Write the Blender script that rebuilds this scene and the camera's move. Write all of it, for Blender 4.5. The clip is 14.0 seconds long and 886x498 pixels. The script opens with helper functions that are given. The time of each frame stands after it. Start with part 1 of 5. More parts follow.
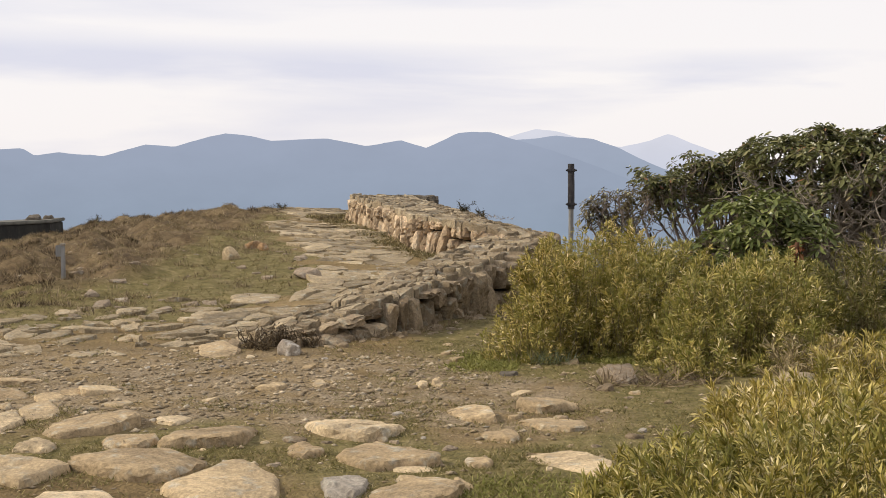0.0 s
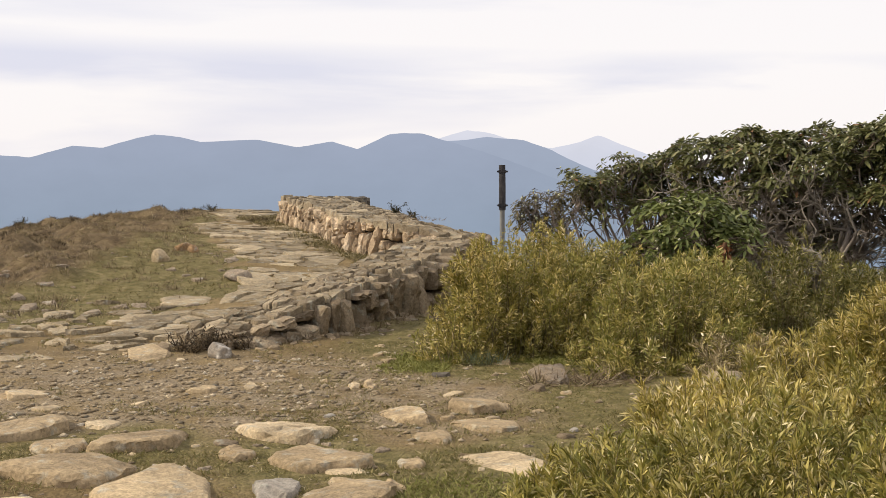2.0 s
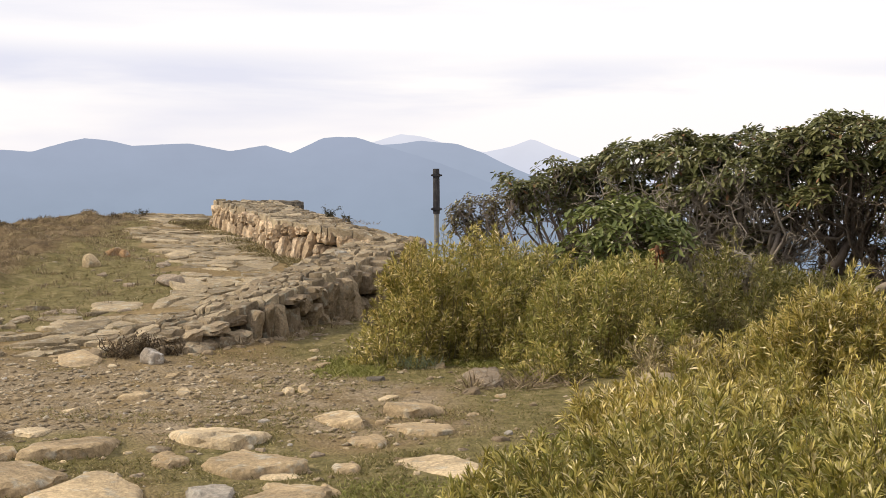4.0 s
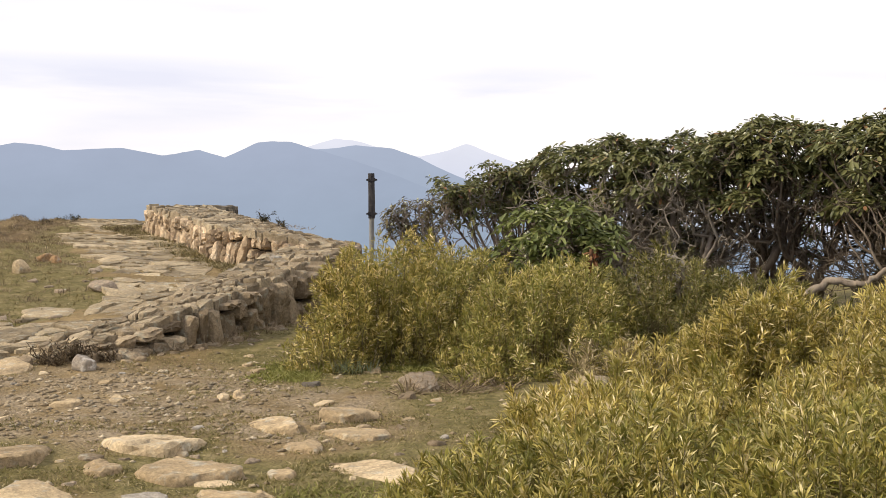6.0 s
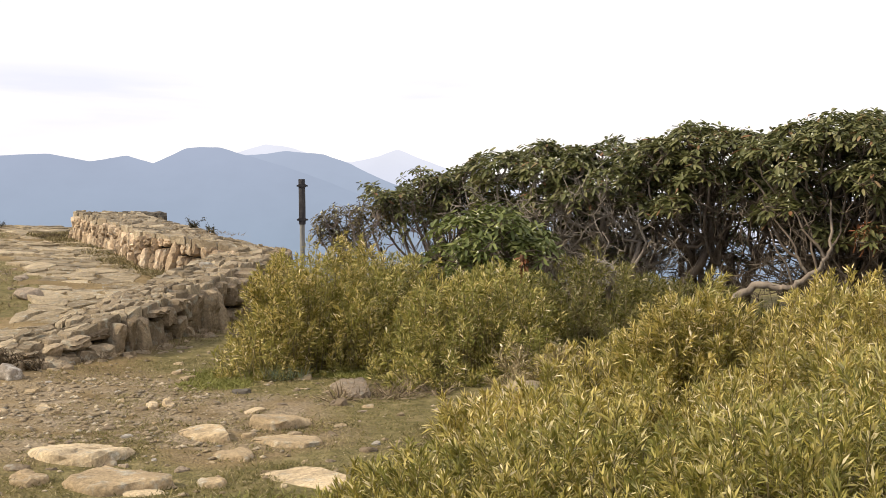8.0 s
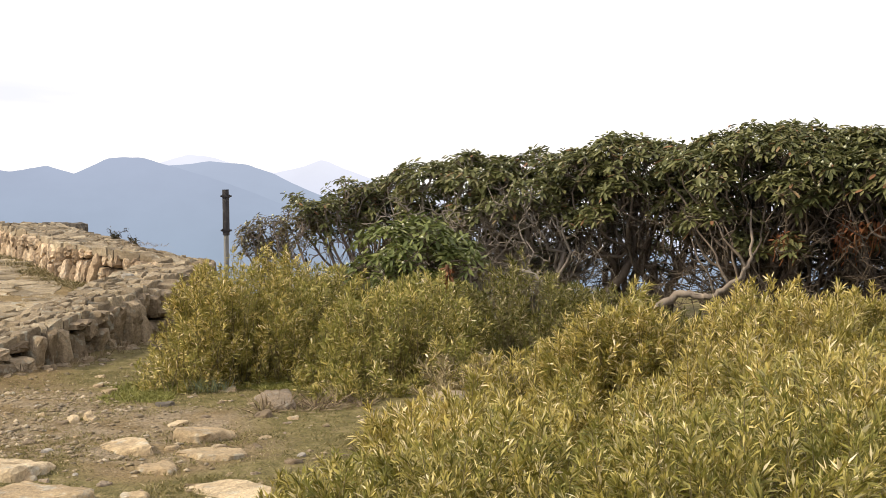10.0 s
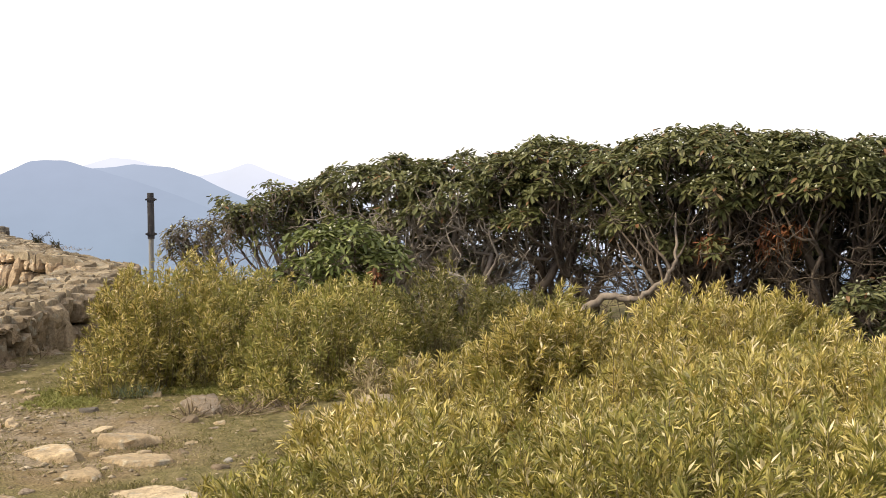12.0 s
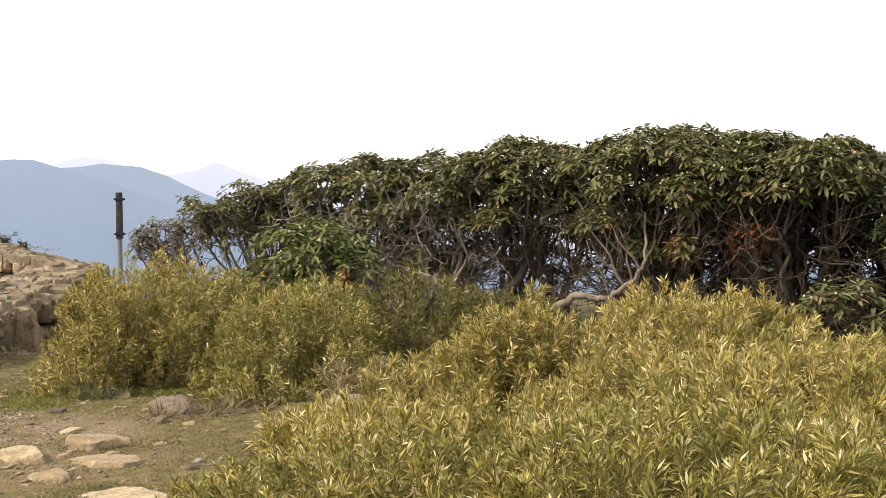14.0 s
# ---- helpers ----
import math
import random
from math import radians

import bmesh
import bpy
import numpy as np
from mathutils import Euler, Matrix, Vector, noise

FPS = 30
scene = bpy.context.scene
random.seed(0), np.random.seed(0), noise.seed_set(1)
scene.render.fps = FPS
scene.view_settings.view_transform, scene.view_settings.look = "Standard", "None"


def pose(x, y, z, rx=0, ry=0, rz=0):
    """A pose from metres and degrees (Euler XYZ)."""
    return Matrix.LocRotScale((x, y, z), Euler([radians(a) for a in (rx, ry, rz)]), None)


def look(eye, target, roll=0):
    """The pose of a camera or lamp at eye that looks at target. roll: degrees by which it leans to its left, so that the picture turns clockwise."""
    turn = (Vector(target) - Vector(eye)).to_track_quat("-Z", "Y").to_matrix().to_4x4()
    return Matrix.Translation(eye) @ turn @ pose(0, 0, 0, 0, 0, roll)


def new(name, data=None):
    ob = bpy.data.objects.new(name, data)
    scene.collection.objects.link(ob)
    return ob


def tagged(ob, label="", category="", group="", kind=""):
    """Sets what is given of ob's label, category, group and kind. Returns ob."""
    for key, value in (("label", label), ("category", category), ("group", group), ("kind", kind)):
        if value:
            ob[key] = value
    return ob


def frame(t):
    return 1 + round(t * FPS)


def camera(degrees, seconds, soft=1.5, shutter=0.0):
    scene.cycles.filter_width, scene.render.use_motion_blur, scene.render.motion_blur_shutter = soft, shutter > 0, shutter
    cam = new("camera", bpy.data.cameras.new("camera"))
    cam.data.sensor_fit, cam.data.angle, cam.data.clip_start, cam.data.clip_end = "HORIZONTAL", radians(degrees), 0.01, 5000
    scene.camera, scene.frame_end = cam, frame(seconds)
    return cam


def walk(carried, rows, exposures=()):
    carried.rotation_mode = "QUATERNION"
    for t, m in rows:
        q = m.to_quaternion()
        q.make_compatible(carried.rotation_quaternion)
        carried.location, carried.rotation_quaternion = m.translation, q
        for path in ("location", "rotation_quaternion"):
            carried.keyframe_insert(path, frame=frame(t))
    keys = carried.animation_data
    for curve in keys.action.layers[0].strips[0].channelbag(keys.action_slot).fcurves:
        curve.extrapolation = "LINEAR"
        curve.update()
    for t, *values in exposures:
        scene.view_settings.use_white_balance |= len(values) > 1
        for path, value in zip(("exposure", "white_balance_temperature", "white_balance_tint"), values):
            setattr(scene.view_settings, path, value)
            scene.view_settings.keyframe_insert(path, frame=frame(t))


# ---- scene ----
import functools

# ---- camera: it stands at eye height on the trail and pans to the right ----
cam = camera(36.0, 14.0, 0.75)
EYE = 1.6
ROWS = [
    (0.0, 85.946, 0.0, 0.0), (0.5, 85.949, -0.01, -0.758), (1.0, 85.947, -0.02, -1.468), (1.5, 85.966, -0.01, -2.187),
    (2.0, 85.998, 0.0, -2.878), (2.5, 86.033, 0.0, -3.549), (3.0, 86.072, 0.01, -4.248), (5.5, 86.296, 0.025, -7.69),
    (6.0, 86.345, 0.03, -8.365), (6.5, 86.396, 0.045, -9.056), (7.0, 86.44, 0.05, -9.729), (7.5, 86.49, 0.045, -10.479),
    (8.0, 86.586, 0.04, -11.267), (10.5, 87.098, 0.055, -15.183), (11.0, 87.134, 0.045, -15.945), (11.5, 87.158, 0.03, -16.707),
    (12.0, 87.149, 0.035, -17.462), (12.5, 87.141, 0.025, -18.03), (13.0, 87.141, 0.0, -18.384), (13.5, 87.142, 0.0, -18.565),
    (14.0, 87.141, 0.0, -18.718),
]
EXPOSURES = [(0.0, -0.12), (3.0, -0.04), (5.5, 0.08), (8.0, 0.18), (10.5, 0.26), (14.0, 0.28)]
walk(cam, [(t, pose(0, 0, EYE, rx, ry, rz)) for t, rx, ry, rz in ROWS], EXPOSURES)

# ---- overcast sky and a low veiled sun from the left ----
SUN_EL, SUN_AZ = 36.0, 268.0  # degrees; azimuth clockwise from +y
world = bpy.data.worlds.new("overcast_sky")
scene.world = world
world.use_nodes = True
wn, wl = world.node_tree.nodes, world.node_tree.links
wn.clear()
w_out, w_bg = wn.new("ShaderNodeOutputWorld"), wn.new("ShaderNodeBackground")
w_sky = wn.new("ShaderNodeTexSky")
w_sky.sky_type, w_sky.sun_disc = "NISHITA", False
w_sky.sun_elevation, w_sky.sun_rotation = radians(SUN_EL), radians(SUN_AZ)
w_scale = wn.new("ShaderNodeVectorMath")
w_scale.operation, w_scale.inputs["Scale"].default_value = "SCALE", 0.10
wl.new(w_sky.outputs[0], w_scale.inputs[0])
w_tc, w_map = wn.new("ShaderNodeTexCoord"), wn.new("ShaderNodeMapping")
w_map.inputs["Scale"].default_value = (1.6, 1.6, 11.0)
wl.new(w_tc.outputs["Generated"], w_map.inputs["Vector"])
w_noise = wn.new("ShaderNodeTexNoise")
w_noise.inputs["Scale"].default_value, w_noise.inputs["Detail"].default_value = 1.7, 6.0
w_noise.inputs["Roughness"].default_value, w_noise.inputs["Distortion"].default_value = 0.5, 0.25
wl.new(w_map.outputs[0], w_noise.inputs["Vector"])
w_ramp = wn.new("ShaderNodeValToRGB")
w_ramp.color_ramp.elements[0].position, w_ramp.color_ramp.elements[0].color = 0.33, (0.76, 0.757, 0.87, 1)
w_ramp.color_ramp.elements[1].position, w_ramp.color_ramp.elements[1].color = 0.58, (1.0, 0.955, 0.955, 1)
w_side = wn.new("ShaderNodeSeparateXYZ")
wl.new(w_tc.outputs["Generated"], w_side.inputs[0])
w_lean = wn.new("ShaderNodeMath")  # thinner cloud towards the right
w_lean.operation, w_lean.inputs[1].default_value = "MULTIPLY_ADD", 0.45
wl.new(w_side.outputs["X"], w_lean.inputs[0])
wl.new(w_noise.outputs[0], w_lean.inputs[2])
w_bank = wn.new("ShaderNodeMapRange")  # a grey bank of cloud low over the ridge
w_bank.interpolation_type = "SMOOTHERSTEP"
w_off = wn.new("ShaderNodeMath")
w_off.operation, w_off.inputs[1].default_value = "MULTIPLY_ADD", -0.055
wl.new(w_noise.outputs[0], w_off.inputs[0])
wl.new(w_side.outputs["Z"], w_off.inputs[2])
w_dist = wn.new("ShaderNodeMath")
w_dist.operation, w_dist.inputs[1].default_value = "SUBTRACT", 0.036
wl.new(w_off.outputs[0], w_dist.inputs[0])
w_abs = wn.new("ShaderNodeMath")
w_abs.operation = "ABSOLUTE"
wl.new(w_dist.outputs[0], w_abs.inputs[0])
w_bank.inputs["From Min"].default_value, w_bank.inputs["From Max"].default_value = 0.024, 0.0
w_bank.inputs["To Min"].default_value, w_bank.inputs["To Max"].default_value = 0.10, -0.10
wl.new(w_abs.outputs[0], w_bank.inputs["Value"])
w_sum = wn.new("ShaderNodeMath")
w_sum.operation = "ADD"
wl.new(w_lean.outputs[0], w_sum.inputs[0])
wl.new(w_bank.outputs[0], w_sum.inputs[1])
wl.new(w_sum.outputs[0], w_ramp.inputs[0])
w_mix = wn.new("ShaderNodeMix")
w_mix.data_type = "RGBA"
w_mix.inputs["Factor"].default_value = 0.9
wl.new(w_scale.outputs[0], w_mix.inputs["A"])
wl.new(w_ramp.outputs[0], w_mix.inputs["B"])
wl.new(w_mix.outputs["Result"], w_bg.inputs["Color"])
w_bg.inputs["Strength"].default_value = 1.1
wl.new(w_bg.outputs[0], w_out.inputs[0])

sun_data = bpy.data.lights.new("sun", "SUN")
sun_data.energy, sun_data.angle, sun_data.color = 3.8, radians(6), (1.0, 0.86, 0.645)
sun = new("sun", sun_data)
az, el = radians(SUN_AZ), radians(SUN_EL)
sun.matrix_world = look((0, 0, 40), (-math.sin(az) * math.cos(el), -math.cos(az) * math.cos(el), 40 - math.sin(el)))

# ---- materials ----
rng = np.random.default_rng(7)


class Nodes:
    """A node material, built up in short calls."""

    def __init__(self, name, rough=0.85, spec=0.3):
        self.mat = bpy.data.materials.new(name)
        self.mat.use_nodes = True
        self.n, self.l = self.mat.node_tree.nodes, self.mat.node_tree.links
        self.bsdf = self.n["Principled BSDF"]
        self.bsdf.inputs["Roughness"].default_value = rough
        self.bsdf.inputs["Specular IOR Level"].default_value = spec
        self.pos = self.n.new("ShaderNodeNewGeometry").outputs["Position"]

    def put(self, value, socket):
        if isinstance(value, bpy.types.NodeSocket):
            self.l.new(value, socket)
        elif isinstance(value, (tuple, list)) and len(value) == 3 and len(socket.default_value) == 4:
            socket.default_value = (*value, 1)
        else:
            socket.default_value = value

    def noise(self, scale, detail=4.0, rough=0.6, vector=None, distortion=0.0):
        t = self.n.new("ShaderNodeTexNoise")
        self.put(vector if vector is not None else self.pos, t.inputs["Vector"])
        t.inputs["Scale"].default_value, t.inputs["Detail"].default_value = scale, detail
        t.inputs["Roughness"].default_value, t.inputs["Distortion"].default_value = rough, distortion
        return t.outputs[0]

    def cells(self, scale, vector=None):
        t = self.n.new("ShaderNodeTexVoronoi")
        self.put(vector if vector is not None else self.pos, t.inputs["Vector"])
        t.inputs["Scale"].default_value = scale
        return t.outputs

    def stretch(self, scale, source=None):
        m = self.n.new("ShaderNodeMapping")
        m.inputs["Scale"].default_value = scale
        self.put(source if source is not None else self.pos, m.inputs["Vector"])
        return m.outputs[0]

    def object_coords(self):
        return self.n.new("ShaderNodeTexCoord").outputs["Object"]

    def ramp(self, value, *stops):
        r = self.n.new("ShaderNodeValToRGB")
        e = r.color_ramp.elements
        while len(e) < len(stops):
            e.new(0.5)
        for k, (p, c) in zip(e, stops):
            k.position, k.color = p, (*(c if isinstance(c, tuple) else (c, c, c)), 1)
        self.put(value, r.inputs[0])
        return r.outputs[0]

    def mix(self, f, a, b, blend="MIX"):
        m = self.n.new("ShaderNodeMix")
        m.data_type, m.blend_type = "RGBA", blend
        self.put(f, m.inputs["Factor"])
        self.put(a, m.inputs["A"])
        self.put(b, m.inputs["B"])
        return m.outputs["Result"]

    def math(self, op, a, b=0.5):
        m = self.n.new("ShaderNodeMath")
        m.operation = op
        self.put(a, m.inputs[0])
        self.put(b, m.inputs[1])
        return m.outputs[0]

    def attribute(self, name):
        a = self.n.new("ShaderNodeAttribute")
        a.attribute_name = name
        return a.outputs["Fac"]

    def island(self):
        return self.n.new("ShaderNodeNewGeometry").outputs["Random Per Island"]

    def rand(self):
        return self.n.new("ShaderNodeObjectInfo").outputs["Random"]

    def color(self, c):
        self.put(c, self.bsdf.inputs["Base Color"])
        return self

    def bump(self, height, strength=0.5, distance=0.02):
        b = self.n.new("ShaderNodeBump")
        b.inputs["Strength"].default_value, b.inputs["Distance"].default_value = strength, distance
        self.put(height, b.inputs["Height"])
        self.l.new(b.outputs[0], self.bsdf.inputs["Normal"])
        return self


def stone_material(name, dark, mid, light, lichen=(0.42, 0.42, 0.36), by="object"):
    m = Nodes(name, 0.88, 0.25)
    own = m.rand() if by == "object" else m.island()
    base = m.ramp(own, (0.0, dark), (0.5, mid), (1.0, light))
    blotch = m.noise(5.0, 5.0, 0.65)
    grain = m.noise(42.0, 6.0, 0.7)
    c = m.mix(m.ramp(blotch, (0.35, 0.0), (0.7, 0.75)), base, mid)
    c = m.mix(m.ramp(m.noise(11.0, 4.0), (0.55, 0.0), (0.68, 0.55)), c, lichen)
    c = m.mix(0.85, c, m.ramp(grain, (0.3, 0.52), (0.7, 1.32)), "MULTIPLY")
    seam = m.noise(3.1, 6.0, 0.7, None, 0.6)
    c = m.mix(0.65, c, m.ramp(seam, (0.34, 0.5), (0.5, 0.95), (0.62, 1.3)), "MULTIPLY")
    crack = m.noise(4.5, 3.0, 0.55, None, 0.9)
    c = m.mix(0.5, c, m.ramp(crack, (0.475, 1.0), (0.49, 0.6), (0.505, 1.0)), "MULTIPLY")
    m.color(c)
    pits = m.noise(17.0, 5.0, 0.65)
    m.bump(m.math("ADD", m.math("MULTIPLY", seam, 1.4), m.math("ADD", m.math("ADD", blotch, pits), m.math("MULTIPLY", grain, 0.25))), 0.65, 0.035)
    return m.mat


MAT_SLAB = stone_material("tan_trail_stone", (0.28, 0.207, 0.118), (0.45, 0.345, 0.207), (0.62, 0.505, 0.335))
MAT_PAVER = stone_material("paving_stone", (0.16, 0.124, 0.076), (0.30, 0.24, 0.15), (0.48, 0.392, 0.258))
MAT_WALL = stone_material("wall_stone", (0.135, 0.101, 0.0648), (0.257, 0.198, 0.128), (0.396, 0.317, 0.211), (0.342, 0.342, 0.279))
MAT_COPING = stone_material("coping_stone", (0.13, 0.10, 0.065), (0.265, 0.21, 0.136), (0.45, 0.372, 0.25), (0.38, 0.38, 0.31))
MAT_DARKSTONE = stone_material("dark_stone", (0.07, 0.06, 0.05), (0.11, 0.095, 0.075), (0.16, 0.135, 0.105), (0.18, 0.17, 0.15))
MAT_FARWALL = stone_material("pale_wall_stone", (0.164, 0.117, 0.0746), (0.456, 0.342, 0.219), (0.866, 0.69, 0.486))
MAT_WHITE = stone_material("white_quartz_stone", (0.26, 0.23, 0.19), (0.42, 0.38, 0.32), (0.58, 0.53, 0.46))
MAT_ORANGE = stone_material("orange_brown_stone", (0.22, 0.135, 0.07), (0.34, 0.215, 0.11), (0.52, 0.38, 0.22))
MAT_GREY = stone_material("grey_slate_stone", (0.19, 0.15, 0.105), (0.29, 0.23, 0.165), (0.39, 0.32, 0.235))
MAT_STREAK = stone_material("streaked_quartz", (0.2, 0.17, 0.135), (0.34, 0.295, 0.24), (0.44, 0.39, 0.32), (0.98, 0.94, 0.86))
MAT_PEBBLE = stone_material("gravel", (0.19, 0.145, 0.088), (0.32, 0.25, 0.158), (0.60, 0.51, 0.37), by="island")


def ground_material():
    m = Nodes("trail_soil", 0.95, 0.15)
    big, fine = m.noise(1.3, 6.0, 0.65), m.noise(26.0, 6.0, 0.7)
    soil = m.ramp(big, (0.3, (0.135, 0.096, 0.047)), (0.55, (0.23, 0.168, 0.083)), (0.75, (0.33, 0.248, 0.13)))
    gravel = m.cells(48.0, m.mix(0.04, m.pos, m.noise(9.0)))
    stones = m.mix(0.6, (0.30, 0.24, 0.16), m.ramp(m.cells(55.0)[1], (0.2, 0.55), (0.8, 1.25)), "MULTIPLY")
    c = m.mix(m.math("MULTIPLY", m.attribute("gravel"), m.ramp(m.noise(3.0), (0.35, 0.0), (0.6, 1.0))), soil, stones)
    turf = m.ramp(m.noise(7.0, 6.0, 0.7), (0.3, (0.095, 0.083, 0.032)), (0.5, (0.172, 0.146, 0.06)), (0.72, (0.29, 0.232, 0.122)))
    c = m.mix(m.ramp(m.math("MULTIPLY", m.attribute("grass"), m.math("ADD", big, 0.5)), (0.35, 0.0), (0.6, 1.0)), c, turf)
    heath = m.ramp(m.noise(4.0, 6.0, 0.7), (0.32, (0.08, 0.058, 0.036)), (0.5, (0.165, 0.12, 0.068)), (0.7, (0.27, 0.205, 0.115)))
    c = m.mix(m.ramp(m.math("MULTIPLY", m.attribute("heath"), m.math("ADD", m.noise(0.9), 0.5)), (0.35, 0.0), (0.65, 1.0)), c, heath)
    c = m.mix(0.6, c, m.ramp(fine, (0.3, 0.5), (0.7, 1.3)), "MULTIPLY")
    m.color(c)
    rough = m.math("ADD", m.math("MULTIPLY", fine, 0.6), m.math("MULTIPLY", m.math("SUBTRACT", 1.0, gravel[0]), 0.5))
    m.bump(m.math("ADD", rough, big), 0.9, 0.03)
    return m.mat


def leaf_material(name, stops, rough=0.5, through_light=0.25, spec=0.4, patch=None):
    m = Nodes(name, rough, spec)
    c = m.ramp(m.island(), *stops)
    if patch:  # whole heads stay greener than their neighbours
        c = m.mix(m.ramp(m.attribute("tone"), (0.2, 0.75), (0.5, 0.0)), c, patch)
        c = m.mix(m.ramp(m.noise(2.2, 3.0), (0.45, 0.0), (0.65, 0.4)), c, patch)
    m.color(c)
    tr = m.n.new("ShaderNodeBsdfTranslucent")
    m.put(c, tr.inputs["Color"])
    mix = m.n.new("ShaderNodeMixShader")
    mix.inputs[0].default_value = through_light
    out = m.n["Material Output"]
    m.l.new(m.bsdf.outputs[0], mix.inputs[1])
    m.l.new(tr.outputs[0], mix.inputs[2])
    m.l.new(mix.outputs[0], out.inputs[0])
    return m.mat


MAT_GROUND = ground_material()
MAT_RHODO = leaf_material("rhododendron_leaf", [(0.0, (0.0658, 0.0744, 0.0273)), (0.4, (0.125, 0.134, 0.048)), (0.75, (0.191, 0.192, 0.0753)), (0.965, (0.276, 0.256, 0.126)), (0.98, (0.262, 0.141, 0.0706))], 0.5, 0.22, 0.27)
# Dark copy of the leaf: shade on the right-hand bushes painted into it.
MAT_RHODO_SHADED = leaf_material("shaded_rhododendron_leaf", [(0.0, (0.024, 0.033, 0.013)), (0.5, (0.05, 0.06, 0.024)), (1.0, (0.09, 0.095, 0.04))], 0.5, 0.15, 0.22)
MAT_RHODO_FRESH = leaf_material("fresh_rhododendron_leaf", [(0.0, (0.082, 0.104, 0.028)), (0.5, (0.16, 0.19, 0.054)), (1.0, (0.26, 0.275, 0.098))], 0.5, 0.2, 0.28)
MAT_RHODO_DULL = leaf_material("dull_rhododendron_leaf", [(0.0, (0.07, 0.06, 0.03)), (0.5, (0.13, 0.11, 0.05)), (1.0, (0.19, 0.15, 0.08))], 0.5, 0.2, 0.25)
MAT_DEADLEAF = leaf_material("withered_orange_leaf", [(0.0, (0.15, 0.06, 0.03)), (0.5, (0.27, 0.11, 0.05)), (1.0, (0.36, 0.19, 0.09))], 0.7, 0.2, 0.2)
MAT_BUD = leaf_material("pale_flower_bud", [(0.0, (0.42, 0.45, 0.28)), (1.0, (0.6, 0.58, 0.42))], 0.6, 0.1, 0.3)
MAT_BAMBOO = leaf_material("bamboo_leaf", [(0.0, (0.112, 0.103, 0.0216)), (0.35, (0.289, 0.247, 0.0561)), (0.7, (0.518, 0.423, 0.117)), (0.92, (0.792, 0.632, 0.281)), (1.0, (0.9, 0.78, 0.56))], 0.5, 0.2, 0.3, (0.266, 0.255, 0.0594))
MAT_BAMBOO_MID = leaf_material("olive_bamboo_leaf", [(0.0, (0.0955, 0.0952, 0.0193)), (0.35, (0.264, 0.238, 0.0533)), (0.7, (0.483, 0.411, 0.113)), (0.92, (0.741, 0.612, 0.267)), (1.0, (0.9, 0.78, 0.56))], 0.5, 0.18, 0.3, (0.225, 0.232, 0.051))
MAT_BAMBOO_DRY = leaf_material("sunlit_bamboo_leaf", [(0.0, (0.12, 0.103, 0.018)), (0.25, (0.299, 0.249, 0.0518)), (0.55, (0.508, 0.412, 0.104)), (0.82, (0.698, 0.567, 0.217)), (1.0, (0.95, 0.82, 0.55))], 0.45, 0.16, 0.33, (0.231, 0.22, 0.0455))
MAT_BAMBOO_GREEN = leaf_material("greener_bamboo_leaf", [(0.0, (0.0988, 0.0937, 0.016)), (0.3, (0.233, 0.208, 0.0416)), (0.58, (0.41, 0.344, 0.0832)), (0.84, (0.603, 0.5, 0.181)), (1.0, (0.9, 0.78, 0.5))], 0.5, 0.16, 0.28, (0.187, 0.192, 0.0384))
# Greener leaf, darkened further: the bushes' shade is put into this colour.
MAT_BAMBOO_SHADE = leaf_material("shaded_green_bamboo_leaf", [(0.0, (0.058, 0.06, 0.013)), (0.5, (0.15, 0.144, 0.034)), (0.9, (0.28, 0.245, 0.07)), (1.0, (0.62, 0.54, 0.34))], 0.5, 0.14, 0.3)
MAT_BAMBOO_DEAD = leaf_material("bleached_bamboo_leaf", [(0.0, (0.14, 0.112, 0.055)), (0.5, (0.30, 0.24, 0.125)), (1.0, (0.62, 0.52, 0.33))], 0.6, 0.15, 0.25)
MAT_GRASS = leaf_material("short_turf", [(0.0, (0.085, 0.073, 0.03)), (0.5, (0.175, 0.145, 0.06)), (0.85, (0.29, 0.235, 0.12)), (1.0, (0.48, 0.40, 0.25))], 0.7, 0.2, 0.2)
MAT_TRAILGRASS = leaf_material("trail_grass", [(0.0, (0.10, 0.092, 0.03)), (0.5, (0.19, 0.168, 0.06)), (0.85, (0.30, 0.25, 0.11)), (1.0, (0.47, 0.39, 0.23))], 0.7, 0.2, 0.2)
MAT_MOSS = leaf_material("green_grass", [(0.0, (0.123, 0.132, 0.0285)), (0.5, (0.218, 0.22, 0.057)), (1.0, (0.342, 0.317, 0.119))], 0.7, 0.2, 0.2)
MAT_RUSH = leaf_material("blue_green_rush", [(0.0, (0.13, 0.155, 0.085)), (0.5, (0.22, 0.26, 0.15)), (1.0, (0.33, 0.36, 0.22))], 0.6, 0.2, 0.25)
MAT_STRAW = leaf_material("dead_grass", [(0.0, (0.10, 0.075, 0.05)), (0.5, (0.23, 0.175, 0.11)), (1.0, (0.40, 0.32, 0.21))], 0.8, 0.15, 0.2)
MAT_HEATH = leaf_material("brown_heath", [(0.0, (0.08, 0.06, 0.036)), (0.45, (0.17, 0.13, 0.07)), (0.8, (0.29, 0.225, 0.125)), (1.0, (0.46, 0.38, 0.24))], 0.8, 0.15, 0.2)


MAT_HEATHER = leaf_material("dark_heather", [(0.0, (0.04, 0.03, 0.02)), (0.6, (0.09, 0.066, 0.04)), (1.0, (0.19, 0.14, 0.08))], 0.8, 0.1, 0.2)
MAT_SPRIG = leaf_material("dark_dwarf_shrub", [(0.0, (0.03, 0.03, 0.018)), (1.0, (0.10, 0.09, 0.05))], 0.7, 0.1, 0.2)


